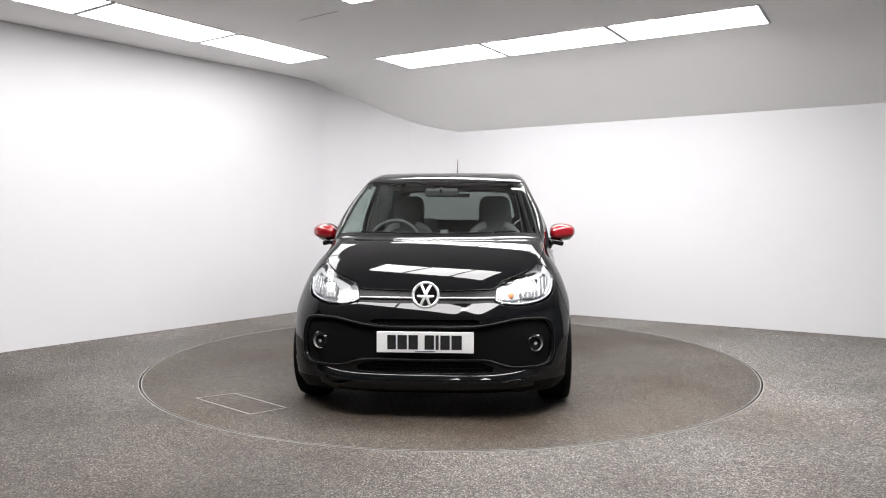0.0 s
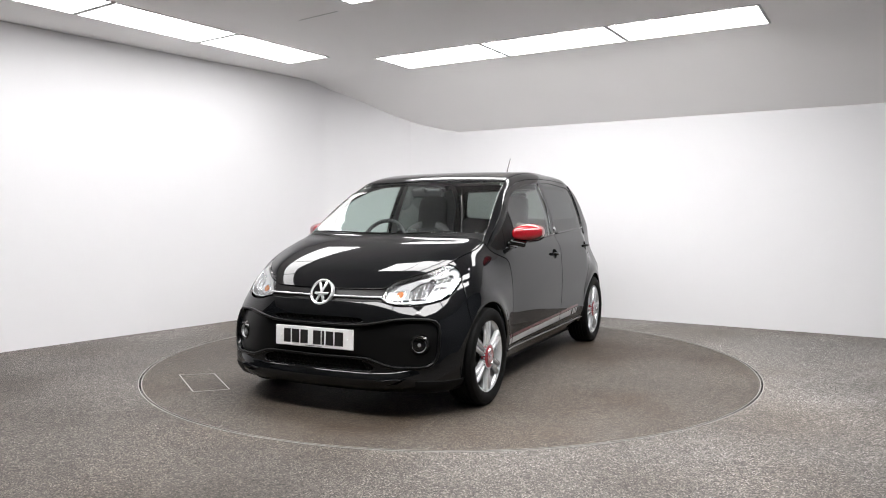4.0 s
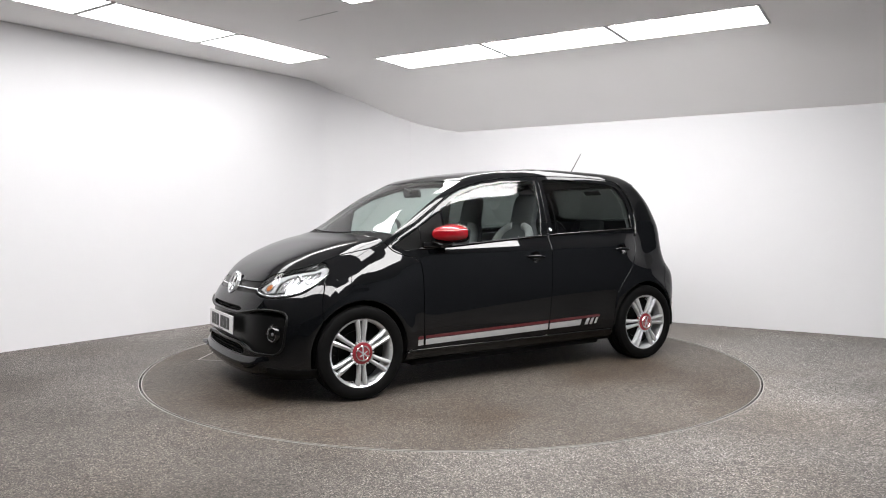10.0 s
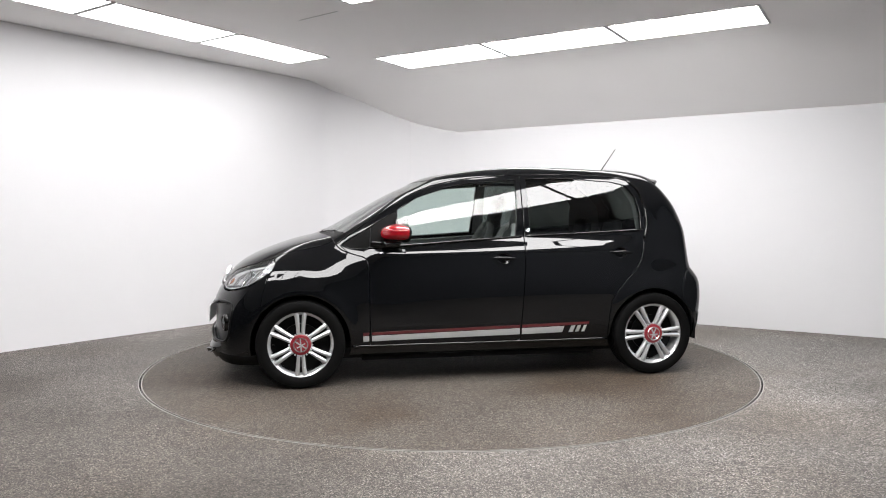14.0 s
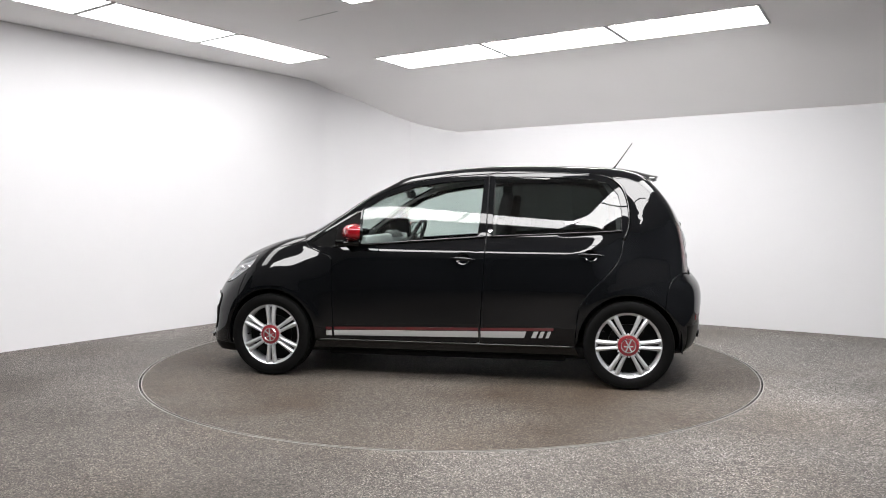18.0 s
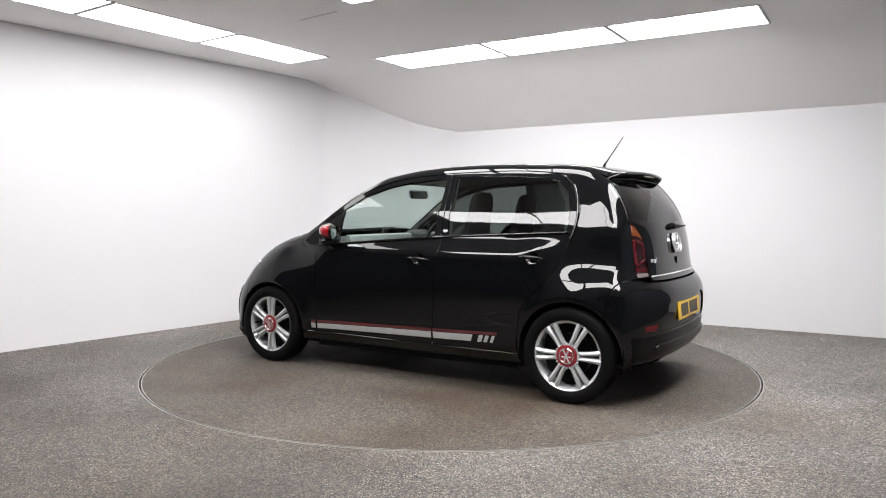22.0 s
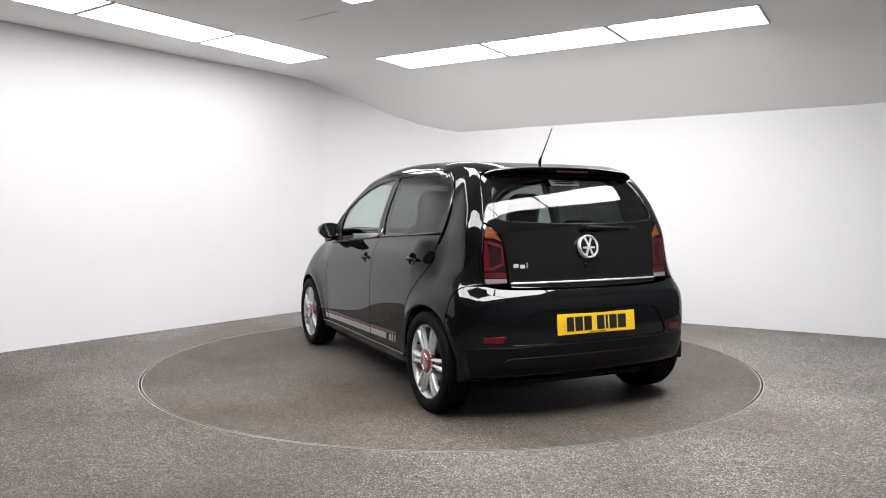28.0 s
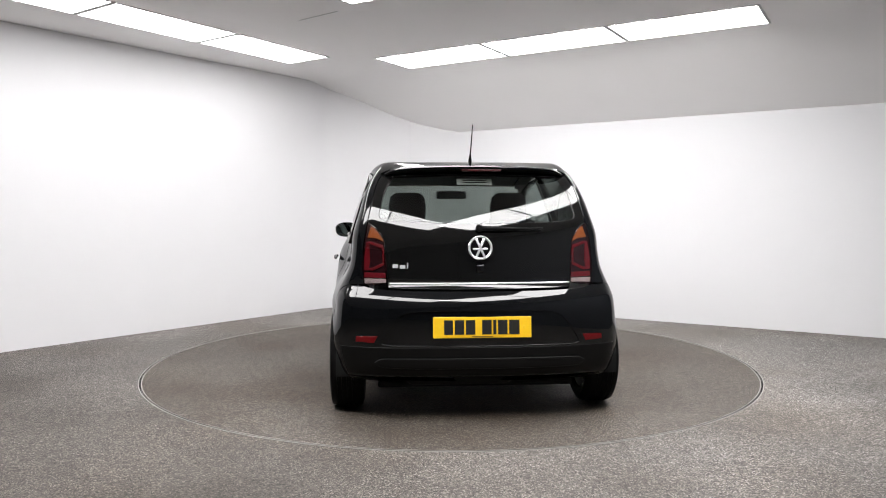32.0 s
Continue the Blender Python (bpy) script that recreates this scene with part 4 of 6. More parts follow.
# ---- bumpers ----
GRILLE = [(0.0, 0.500), (0.20, 0.501), (0.31, 0.508), (0.40, 0.524), (0.48, 0.538), (0.58, 0.540), (0.655, 0.528), (0.682, 0.485), (0.686, 0.41), (0.676, 0.340), (0.640, 0.304), (0.55, 0.298), (0.45, 0.302), (0.37, 0.326), (0.30, 0.341), (0.0, 0.340)]
def bumpers():
    # front: under the lamps and the bright strip, round to the wheel openings
    low = catmull([(0.0, 0.634), (0.25, 0.634), (0.365, 0.636), (0.45, 0.616), (0.54, 0.613), (0.625, 0.625), (0.685, 0.650), (0.708, 0.690)], 0.02)
    top = lift("front", low)
    side = curve("side", [(1.40, 0.735), (1.425, 0.66), (1.445, 0.58), (1.4507, 0.492)])
    arch = lift("side", np.array(arc(1.204, 0.285, AR, 40, -22, 8)))
    foot = lift("fcyl", np.stack([np.linspace(0.85, 0.0, 20), np.full(20, 0.15)], 1))
    half = joined(top, side, arch, foot)
    full = joined(half, flip_y(half))
    l = curve("front", GRILLE, 0.03)
    hole = joined(l, flip_y(l)[1:-1])

    def slot(pts):
        s = curve("front", pts, 0.03)
        return joined(s, flip_y(s)[1:-1])
    slot_up = slot([(0.0, 0.548), (0.20, 0.548), (0.27, 0.546), (0.30, 0.536), (0.27, 0.526), (0.20, 0.523), (0.0, 0.522)])
    slot_low = slot([(0.0, 0.322), (0.24, 0.324), (0.31, 0.316), (0.37, 0.292), (0.36, 0.274), (0.30, 0.268), (0.0, 0.266)])
    bump = panel("front_bumper", car, PAINT, full, "fcyl", holes=(hole, slot_up, slot_low), lip=0.03, label="black front bumper with a wide grille opening")[0]
    for s_ in (slot_up, slot_low):
        panel("slot_back", bump, DARK, s_, "fcyl", off=-0.024, inset=-0.004, lip=0.006)
    chin = lift("fcyl", resample(np.array([(-0.80, 0.212), (-0.4, 0.224), (0.4, 0.224), (0.80, 0.212), (0.79, 0.152), (-0.79, 0.152)]), 0.04))
    panel("chin", bump, MATTE, chin, "fcyl", off=0.003, inset=0, lip=0.006, label="matt black chin under the lip")
    # honeycomb in the slots
    for z0, rows, wide in ((0.535, 1, 0.27), (0.295, 3, 0.34)):
        bm = bmesh.new()
        for r in range(rows):
            for c in range(-20, 21):
                y, z = 0.026 * (c + 0.5 * (r % 2)), z0 + 0.019 * (r - (rows - 1) / 2)
                if abs(y) > wide - 0.02 * r:
                    continue
                x = lift("front", np.array([(abs(y), z)]))[0][0] - 0.014
                ring = [(y + 0.0135 * math.cos(math.pi / 6 + k * math.pi / 3), z + 0.0125 * math.sin(math.pi / 6 + k * math.pi / 3)) for k in range(6)]
                core = [(y + 0.0112 * math.cos(math.pi / 6 + k * math.pi / 3), z + 0.0100 * math.sin(math.pi / 6 + k * math.pi / 3)) for k in range(6)]
                a = [bm.verts.new((x, *q)) for q in ring]
                b = [bm.verts.new((x, *q)) for q in core]
                d = [bm.verts.new((x - 0.010, *q)) for q in core]
                for k in range(6):
                    k2 = (k + 1) % 6
                    bm.faces.new((a[k], a[k2], b[k2], b[k]))
                    bm.faces.new((b[k], b[k2], d[k2], d[k]))
        part("honeycomb", bm, MATTE, bump, "black honeycomb mesh")
    panel("grille_insert", bump, SATIN, hole, "fcyl", off=-0.022, inset=-0.004, lip=0.01, label="matt black grille insert")
    # rear
    arch = lift("side", np.array(arc(-1.204, 0.285, AR, 134.5, 205, 8)))
    foot = lift("rcyl", np.stack([np.linspace(0.80, 0.0, 20), np.full(20, 0.245)], 1))
    half = joined(l_bump_r_top, arch, foot)
    rec = curve("rear", [(0.0, 0.602), (0.20, 0.602), (0.34, 0.600), (0.405, 0.586), (0.445, 0.560), (0.485, 0.505), (0.520, 0.455), (0.53, 0.432), (0.50, 0.426), (0.3, 0.424), (0.0, 0.422)], 0.025)
    rec = joined(rec, flip_y(rec)[1:-1])
    rb = panel("rear_bumper", car, PAINT, joined(half, flip_y(half)), "rcyl", holes=(rec,), lip=0.02, label="black rear bumper")[0]
    panel("plate_recess", rb, PAINT, rec, "rcyl", off=-0.010, inset=-0.004, lip=0.004, label="black recess for the plate")
    # matt valance with a raised bar
    low = lift("rcyl", resample(np.array([(-0.71, 0.412), (0.71, 0.412), (0.69, 0.256), (-0.69, 0.256)]), 0.04))
    panel("valance", rb, SATIN, low, "rcyl", off=0.003, inset=0, lip=0.006, label="satin black lower valance")
    bar = lift("rear", catmull([(-0.56, 0.334), (-0.53, 0.352), (-0.4, 0.356), (0.0, 0.357), (0.4, 0.356), (0.53, 0.352), (0.56, 0.334), (0.53, 0.312), (0.4, 0.305), (0.0, 0.303), (-0.4, 0.305), (-0.53, 0.312)], 0.03, True))
    panel("valance_bar", rb, SATIN, bar, "rcyl", off=0.016, inset=0, lip=0.016, label="satin black raised bar")
    for s_ in (1, -1):
        r = lift("rear", resample(np.array([(s_ * 0.548, 0.474), (s_ * 0.662, 0.468), (s_ * 0.664, 0.440), (s_ * 0.566, 0.436)]), 0.02))
        panel("reflector", rb, REFLECTOR, r, "rcyl", off=0.003, inset=0, lip=0.006, res=0.02, label="red reflector")
    # sills
    top_s = [(-0.872, 0.255), (0.882, 0.255)]
    bot_s = [(0.90, 0.20), (-0.90, 0.20)]
    o = lift("side", resample(np.array(top_s + bot_s), 0.05))
    panel("sill", car, GLOSS, o, "side", True, label="black sill")
    l = lift("side", np.stack([np.linspace(0.86, -0.85, 60), np.full(60, 0.257)], 1))
    for s_ in (1, -1):
        tube_part("sill_edge", [(p[0], s_ * (p[1] + 0.004), p[2]) for p in l], 0.0085, GLOSS, car, 10, label="rounded black sill edge")


bumpers()


# ---- wheels ----
WR = 0.284


def wheel(x, side):
    """Tyre with rim, six pairs of spokes, brake disc and red cap."""
    w = [(0.206, -0.150), (0.215, -0.165), (0.25, -0.172), (0.272, -0.160), (0.282, -0.140), (WR, -0.122), *[q for h in (-0.112, -0.084, -0.056, -0.030) for q in ((WR, h - 0.0045), (WR - 0.006, h - 0.004), (WR - 0.006, h + 0.004), (WR, h + 0.0045))], (WR, -0.018), (0.282, -0.006), (0.276, 0.006),
         (0.262, 0.013), (0.24, 0.015), (0.222, 0.010), (0.210, 0.002), (0.206, -0.01)]
    ang = 30 if x > 0 else 2
    m = pose(x, 0.800, WR, 0, ang, 0) if side > 0 else pose(x, -0.800, WR, 0, ang, 180)
    tyre = lathe_part("wheel", w, RUBBER, car, 72, m=m, label="black tyre on a silver alloy wheel")
    barrel = [(0.198, -0.15), (0.190, -0.08), (0.188, -0.02), (0.196, -0.006), (0.207, 0.001), (0.207, -0.006), (0.2, -0.02)]
    lathe_part("rim", barrel[:6], SILVER, tyre, 72, label="silver rim")
    lathe_part("brake_disc", [(0.04, -0.075), (0.125, -0.075), (0.125, -0.085)], SATIN, tyre, 40)
    lathe_part("wheel_back", [(0.001, -0.10), (0.19, -0.10)], DARK, tyre, 40)
    for k in range(6):
        for s in (-1, 1):
            a = math.radians(60 * k)
            # tapered spoke with a raised crown: from hub to rim
            prof = [(0.055, 0.0105, 0.0145, -0.004), (0.10, 0.0116, 0.0162, 0.0), (0.15, 0.0132, 0.0200, 0.002), (0.180, 0.0145, 0.0230, 0.001), (0.200, 0.0160, 0.0260, -0.003)]
            loops = []
            for r, wd, ctr, dep in prof:
                c = s * ctr
                loops.append([(c - wd, dep - 0.024), (c - wd, dep - 0.005), (c - wd * 0.80, dep - 0.001), (c - wd * 0.1 * s, dep + 0.0035), (c + wd * 0.80, dep - 0.001), (c + wd, dep - 0.005), (c + wd, dep - 0.024)])
            spoke = bmesh.new()
            vv = []
            for (r, *_), lp in zip(prof, loops):
                vv.append([spoke.verts.new((r * math.cos(a) - q * math.sin(a), d, r * math.sin(a) + q * math.cos(a))) for q, d in lp])
            for i in range(len(vv) - 1):
                for j in range(6):
                    spoke.faces.new((vv[i][j], vv[i + 1][j], vv[i + 1][j + 1], vv[i][j + 1]))
            spoke.faces.new(vv[0])
            spoke.faces.new(vv[-1][::-1])
            bmesh.ops.recalc_face_normals(spoke, faces=spoke.faces[:])
            part("spoke", spoke, SILVER, tyre, smooth=True)
    lathe_part("cap", [(0.001, 0.012), (0.047, 0.012), (0.050, 0.008), (0.060, 0.008), (0.066, 0.004), (0.068, -0.02)], CAPRED, tyre, 36, label="red wheel cap")
    lathe_part("cap_ring", [(0.040, 0.0125), (0.042, 0.015), (0.045, 0.015), (0.047, 0.0125)], CHROME, tyre, 36)
    tooth = bmesh.new()
    for k in range(24):
        a = 2 * math.pi * k / 24
        box(0.013, 0.010, 0.012, Matrix.Translation((0.0715 * math.cos(a), 0.000, 0.0715 * math.sin(a))) @ Matrix.Rotation(-a, 4, "Y"), 0.0015, 1, bm=tooth)
    part("cap_teeth", tooth, SILVER, tyre)
    for a in (26, -26):
        part("cap_bar", box(0.0085, 0.004, 0.080, pose(0, 0.0135, 0, 0, a, 0), 0.001, 1), SILVER, tyre)
    part("cap_bar", box(0.058, 0.004, 0.0075, pose(0, 0.0132, -0.005), 0.001, 1), SILVER, tyre)
    lathe_part("valve", [(0.001, 0.0), (0.006, 0.0), (0.007, -0.03)], MATTE, tyre, 10, m=pose(0.172 * math.cos(0.5), -0.012, 0.172 * math.sin(0.5)))
    return tyre


for wx in (1.204, -1.204):
    for sd in (1, -1):
        wheel(wx, sd)


# ---- underside and wheel housings ----
def underbody():
    for wx in (1.204, -1.204):
        for s in (1, -1):
            pr = [(0.335, 0.0), (0.335, -0.30), (0.02, -0.30)]
            vs, fs = lathe([(r, h) for r, h in pr], 40)
            keep = [f for f in fs if min(vs[i][2] for i in f) > -0.06]
            me = mesh_of("wheel_housing", [(a, b * s, c) for a, b, c in vs], keep, DARK)
            put("wheel_housing", me, car, m=pose(wx, 0.775 * s, 0.285))
    bm = box(2.0, 1.36, 0.08, pose(0, 0, 0.20), 0.02)
    box(0.9, 0.92, 0.10, pose(1.25, 0, 0.24), 0.02, bm=bm)
    box(0.8, 0.92, 0.12, pose(-1.22, 0, 0.30), 0.02, bm=bm)
    # low flat trays added to hold light off the floor under the car
    box(3.02, 1.10, 0.035, pose(0.06, 0, 0.165), 0.012, bm=bm)
    box(1.62, 1.40, 0.035, pose(0.0, 0, 0.165), 0.012, bm=bm)
    part("floor_pan", bm, DARK, car, "dark underside")
    # beam and silencer added low, to keep the gap below the bumper in shade
    tube_part("rear_axle", [(-1.204, -0.62, 0.24), (-1.16, -0.5, 0.225), (-1.16, 0.5, 0.225), (-1.204, 0.62, 0.24)], 0.045, DARK, car, 12, label="dark rear axle beam")
    part("silencer", box(0.24, 0.60, 0.12, pose(-1.44, 0.10, 0.235), 0.05, 3), DARK, car, "dark exhaust silencer", smooth=True)
    # inner skins behind doors and wings
    o = lift("side", resample(np.array([(0.86, 0.24), (0.86, 0.88), (0.40, 0.905), (-0.3, 0.95), (-1.13, 0.98), (-1.10, 0.80), (-0.88, 0.55), (-0.86, 0.24)]), 0.06))
    panel("door_lining", car, TRIM_GREY, o, "side", True, off=-0.045, lip=0.01, res=0.07, label="grey inner door lining")


underbody()
car_rows_t = [0.0, 0.25, 0.5] + [float(i) for i in range(1, 32)] + [31.5, 31.75, 32.0]



# ---- front details ----
def plate(name, parent, mat, m, label):
    """A plate with seven plain dark bars in place of its characters."""
    root = part(name, box(0.008, 0.52, 0.112, m, 0.003, 2), mat, parent, label)
    y = 0.201
    for k, w in enumerate((0.055, 0.05, 0.016, 0.05, 0, 0.05, 0.05, 0.046)):
        if not w:
            y -= 0.027
            continue
        part("plate_bar", box(0.002, w, 0.076, m @ pose(0.0046, y - w / 2 - 0.005, 0)), PLATE_INK, root)
        y -= w + 0.009
    part("plate_bar", box(0.002, 0.11, 0.003, m @ pose(0.0046, 0, -0.048)), PLATE_INK, root)
    for s in (1, -1):
        part("screw", box(0.004, 0.011, 0.011, m @ pose(0.005, s * 0.222, 0.0), 0.003, 2), mat, root)


def roundel(name, parent, m, r, label):
    """A bright ring round a dark disc with plain crossed bars."""
    root = lathe_part(name, [(r * 0.80, 0.004), (r * 0.84, 0.010), (r * 0.92, 0.012), (r, 0.007), (r, -0.012)], BRIGHT, parent, 48, "z", m, label)
    lathe_part("disc", [(0.001, 0.002), (r * 0.82, 0.003)], GLOSS, root, 32, "z")
    for a in (24, -24):
        part("bar", box(r * 0.20, r * 1.66, 0.006, pose(0, 0, 0.006, 0, 0, a), 0.002, 2), BRIGHT, root, smooth=True)
    part("bar", box(r * 1.2, r * 0.17, 0.005, pose(0, -r * 0.10, 0.0055), 0.002, 2), BRIGHT, root, smooth=True)
    return root


SAME = np.array([1, -1, 1])


def front_details():
    plate("number_plate", car, WHITE_PLATE, pose(1.822, 0.005, 0.432, 0, -2, 0), "white plate with plain dark bars")
    m = Matrix.Translation((1.732, 0, 0.674)) @ Matrix(((0, 0, 1), (1, 0, 0), (0, 1, 0))).to_4x4() @ pose(0, 0, 0, -22, 0, 0)
    roundel("front_emblem", car, m, 0.076, "chrome ring emblem with plain crossed bars")
    # slot between bonnet and bumper, with a bright strip
    low = lift("front", np.stack([np.linspace(0.372, 0.0, 14), np.full(14, 0.636)], 1))
    half = joined(l_hood_mid[::-1], l_lamp_tip[-1:], low)
    panel("upper_grille", car, SATIN, joined(half, flip_y(half)), "front", off=-0.010, inset=-0.006, lip=0.01, label="satin black strip under the bonnet")
    l = lift("front", np.stack([np.linspace(-0.375, 0.375, 40), np.full(40, 0.659)], 1)) + np.array([0.002, 0, 0])
    tube_part("bright_strip", [tuple(p) for p in l], 0.0055, BRIGHT, car, 8, label="thin chrome strip")
    # lower lip, running out towards the wheel openings
    ys = np.linspace(-0.64, 0.64, 81)
    prof = [(0.020, -0.003), (0.017, 0.003), (0.010, 0.0069), (0.003, 0.0115), (-0.004, 0.0168), (-0.010, 0.0215), (-0.014, 0.023), (-0.024, 0.0225), (-0.045, 0.020), (-0.075, 0.014), (-0.080, -0.004)]
    vs, fs = [], []
    for y in ys:
        e = min(1.0, max(0.0, (0.64 - abs(y)) / 0.16))
        e = e * e * (3 - 2 * e)
        zc = 0.240 + 0.32 * max(0.0, abs(y) - 0.30) ** 2
        P = lift("front", np.array([(y, zc + q[0]) for q in prof]))
        N = skin_normal(P)
        for p, n, q in zip(P, N, prof):
            vs.append(p + n * (q[1] * e - 0.002 * (1 - e)))
    k = len(prof)
    for i in range(len(ys) - 1):
        for j in range(k - 1):
            fs.append((i * k + j, i * k + j + 1, (i + 1) * k + j + 1, (i + 1) * k + j))
    put("splitter", mesh_of("splitter", vs, fs, PAINT), car, "black lower lip with a rounded edge")
    for s in (1, -1):
        # small pointed winglet at each end of the lip
        P = lift("front", np.array([(s * 0.385, 0.222), (s * 0.44, 0.232), (s * 0.50, 0.238), (s * 0.545, 0.236), (s * 0.50, 0.212), (s * 0.44, 0.208)]))
        N = skin_normal(P)
        outer = [p + n * h for p, n, h in zip(P, N, (0.030, 0.052, 0.058, 0.026, 0.036, 0.042))]
        vs = list(P - N * 0.004) + outer
        fs = [tuple(range(6, 12))] + [(i, (i + 1) % 6, 6 + (i + 1) % 6, 6 + i) for i in range(6)]
        if s < 0:
            fs = [f[::-1] for f in fs]
        me = mesh_of("winglet", vs, fs, PAINT, smooth=False)
        put("winglet", me, car, "small pointed black winglet")
    # rounded frame round the opening
    l = curve("front", [(y + (0.008 if y > 0.35 else 0), z + (0.007 if z > 0.42 else -0.007)) for y, z in GRILLE], 0.03)
    N = skin_normal(l)
    ring = np.concatenate([l + N * 0.001, ((l + N * 0.001) * SAME)[::-1][1:-1]])
    tube_part("grille_surround", [tuple(p) for p in ring], 0.0075, SATIN, car, 10, True, label="rounded black frame of the grille")
    for s in (1, -1):
        m = Matrix.Translation((1.690, s * 0.597, 0.410)) @ Matrix.Rotation(radians(s * 18), 4, "Z") @ Matrix(((0, 0, 1), (1, 0, 0), (0, 1, 0))).to_4x4()
        fog = lathe_part("fog_lamp", [(0.001, -0.03), (0.012, -0.028), (0.016, -0.018), (0.022, -0.022), (0.028, -0.012), (0.034, -0.012), (0.040, 0.004)], FOG, car, 28, "z", m, "round clear fog lamp")
        lathe_part("bezel", [(0.039, -0.01), (0.041, 0.008), (0.046, 0.010), (0.052, 0.004), (0.060, -0.012)], GLOSS, fog, 28, "z")
        lathe_part("lens", [(0.001, 0.012), (0.025, 0.010), (0.040, 0.004)], LENS, fog, 28, "z")
        lathe_part("bulb_cap", [(0.001, 0.002), (0.010, -0.002), (0.010, -0.02)], SILVER, fog, 16, "z")
    # wipers on the cowl
    for y0, y1 in ((-0.50, 0.02), (-0.02, 0.50)):
        ys = np.linspace(y0, y1, 12)
        l = lift("top", np.stack([1.052 - 0.32 * ys ** 2 - 0.006 * (ys - y0) / 0.5, ys], 1))
        tube_part("wiper", [tuple(p + np.array([0, 0, -0.005])) for p in l], 0.005, MATTE, car, 6, label="black windscreen wiper")


front_details()


# ---- headlamps ----
def headlamps():
    low = curve("front", [(0.364, 0.652), (0.395, 0.636), (0.452, 0.624), (0.54, 0.621), (0.622, 0.633), (0.680, 0.657), (0.707, 0.698)], 0.02)
    out = curve("side", [(1.402, 0.735), (1.372, 0.775), (1.366, 0.815), (1.402, 0.842)], 0.02)
    top = np.concatenate([l_lamp_top, l_lamp_tip])
    outline = joined(low, out, top)
    bez = panel("headlamp", car, LAMP_BASE, outline, "fcyl", True, off=-0.030, inset=0.003, lip=-0.024, res=0.02, label="clear headlamp with a bright reflector")

    def inner(nm, pts, mat, off, lip=0.01, label=""):
        o = lift("front", resample(np.array(pts, float), 0.02))
        d = panel_data(o, "fcyl", off=off, inset=0, lip=lip, res=0.02)
        for ob, dd in zip(bez, (d, mirrored(d))):
            put(nm, mesh_of(nm, *dd[:2], mat, dd[2]), ob, label)
    inner("dark_bezel", [(0.425, 0.738), (0.480, 0.764), (0.550, 0.784), (0.622, 0.797), (0.606, 0.774), (0.530, 0.754), (0.462, 0.730)], GLOSS, -0.024, label="gloss black bezel")
    inner("side_reflector", [(0.526, 0.701), (0.584, 0.708), (0.606, 0.664), (0.545, 0.655)], CHROME, -0.020, label="flat chrome side reflector")
    # fluted main reflector
    for k in range(15):
        f0, f1 = k / 15, (k + 0.86) / 15
        lowz = lambda f: 0.657 + 0.022 * max(0.0, f - 0.45) / 0.55
        topz = lambda f: 0.716 + 0.052 * min(1.0, f / 0.55)
        y0, y1 = 0.526 + 0.172 * f0, 0.526 + 0.172 * f1
        inner("reflector_rib", [(y0, lowz(f0)), (y1, lowz(f1)), (y1, topz(f1)), (y0, topz(f0))], (CHROME, LAMP_BASE, LAMP_METAL)[k % 3], -0.022 + 0.004 * (k % 2), label="chrome reflector rib")
    inner("light_guide", [(0.392, 0.664), (0.448, 0.726), (0.533, 0.757), (0.655, 0.789), (0.650, 0.770), (0.545, 0.739), (0.506, 0.702), (0.514, 0.652), (0.450, 0.645)], GUIDE, -0.014, label="white daytime light guide")
    inner("light_guide", [(0.640, 0.785), (0.655, 0.805), (0.688, 0.794), (0.706, 0.745), (0.704, 0.712), (0.684, 0.674), (0.666, 0.668), (0.686, 0.712), (0.688, 0.745), (0.670, 0.777)], GUIDE, -0.013, label="white outer light guide")
    inner("indicator_bowl", [(0.459 + 0.034 * math.cos(2 * math.pi * k / 14), 0.676 + 0.027 * math.sin(2 * math.pi * k / 14)) for k in range(14)], LAMP_METAL, -0.012, label="chrome indicator bowl")
    inner("indicator", [(0.462 + 0.019 * math.cos(2 * math.pi * k / 12), 0.675 + 0.019 * math.sin(2 * math.pi * k / 12)) for k in range(12)], ORANGE, -0.008, label="amber indicator")
    d = panel_data(outline, "fcyl", off=-0.001, inset=0.0035, lip=0.006, res=0.02)
    for ob, dd in zip(bez, (d, mirrored(d))):
        o = put("lens", mesh_of("lens", *dd[:2], LENS, dd[2]), ob, "clear lens")
        o.visible_shadow = False
    for s, ob in zip((1, -1), bez):
        edge = curve("front", [(0.372, 0.654), (0.398, 0.643), (0.452, 0.632), (0.54, 0.629), (0.618, 0.641), (0.672, 0.664), (0.698, 0.705), (0.708, 0.758)], 0.02)
        en = skin_normal(edge)
        tube_part("bright_edge", [tuple((p - n * 0.008) * np.array([1, s, 1])) for p, n in zip(edge, en)], 0.0042, CHROME, ob, 8, label="chrome edge line")
        for y, z, r in ((0.594, 0.731, 0.019),):
            x = lift("front", np.array([(y, z)]))[0][0] - 0.022
            m = Matrix.Translation((x, s * y, z)) @ Matrix.Rotation(radians(s * 15), 4, "Z") @ Matrix(((0, 0, 1), (1, 0, 0), (0, 1, 0))).to_4x4()
            lathe_part("reflector", [(0.001, -0.02), (r * 0.5, -0.016), (r * 0.85, -0.004), (r, 0.008), (r * 1.12, 0.006)], CHROME, ob, 24, "z", m, "chrome reflector bowl")
            lathe_part("bulb", [(0.001, 0.004), (0.008, 0.0), (0.009, -0.02)], TAIL_CLEAR, ob, 12, "z", m)


headlamps()


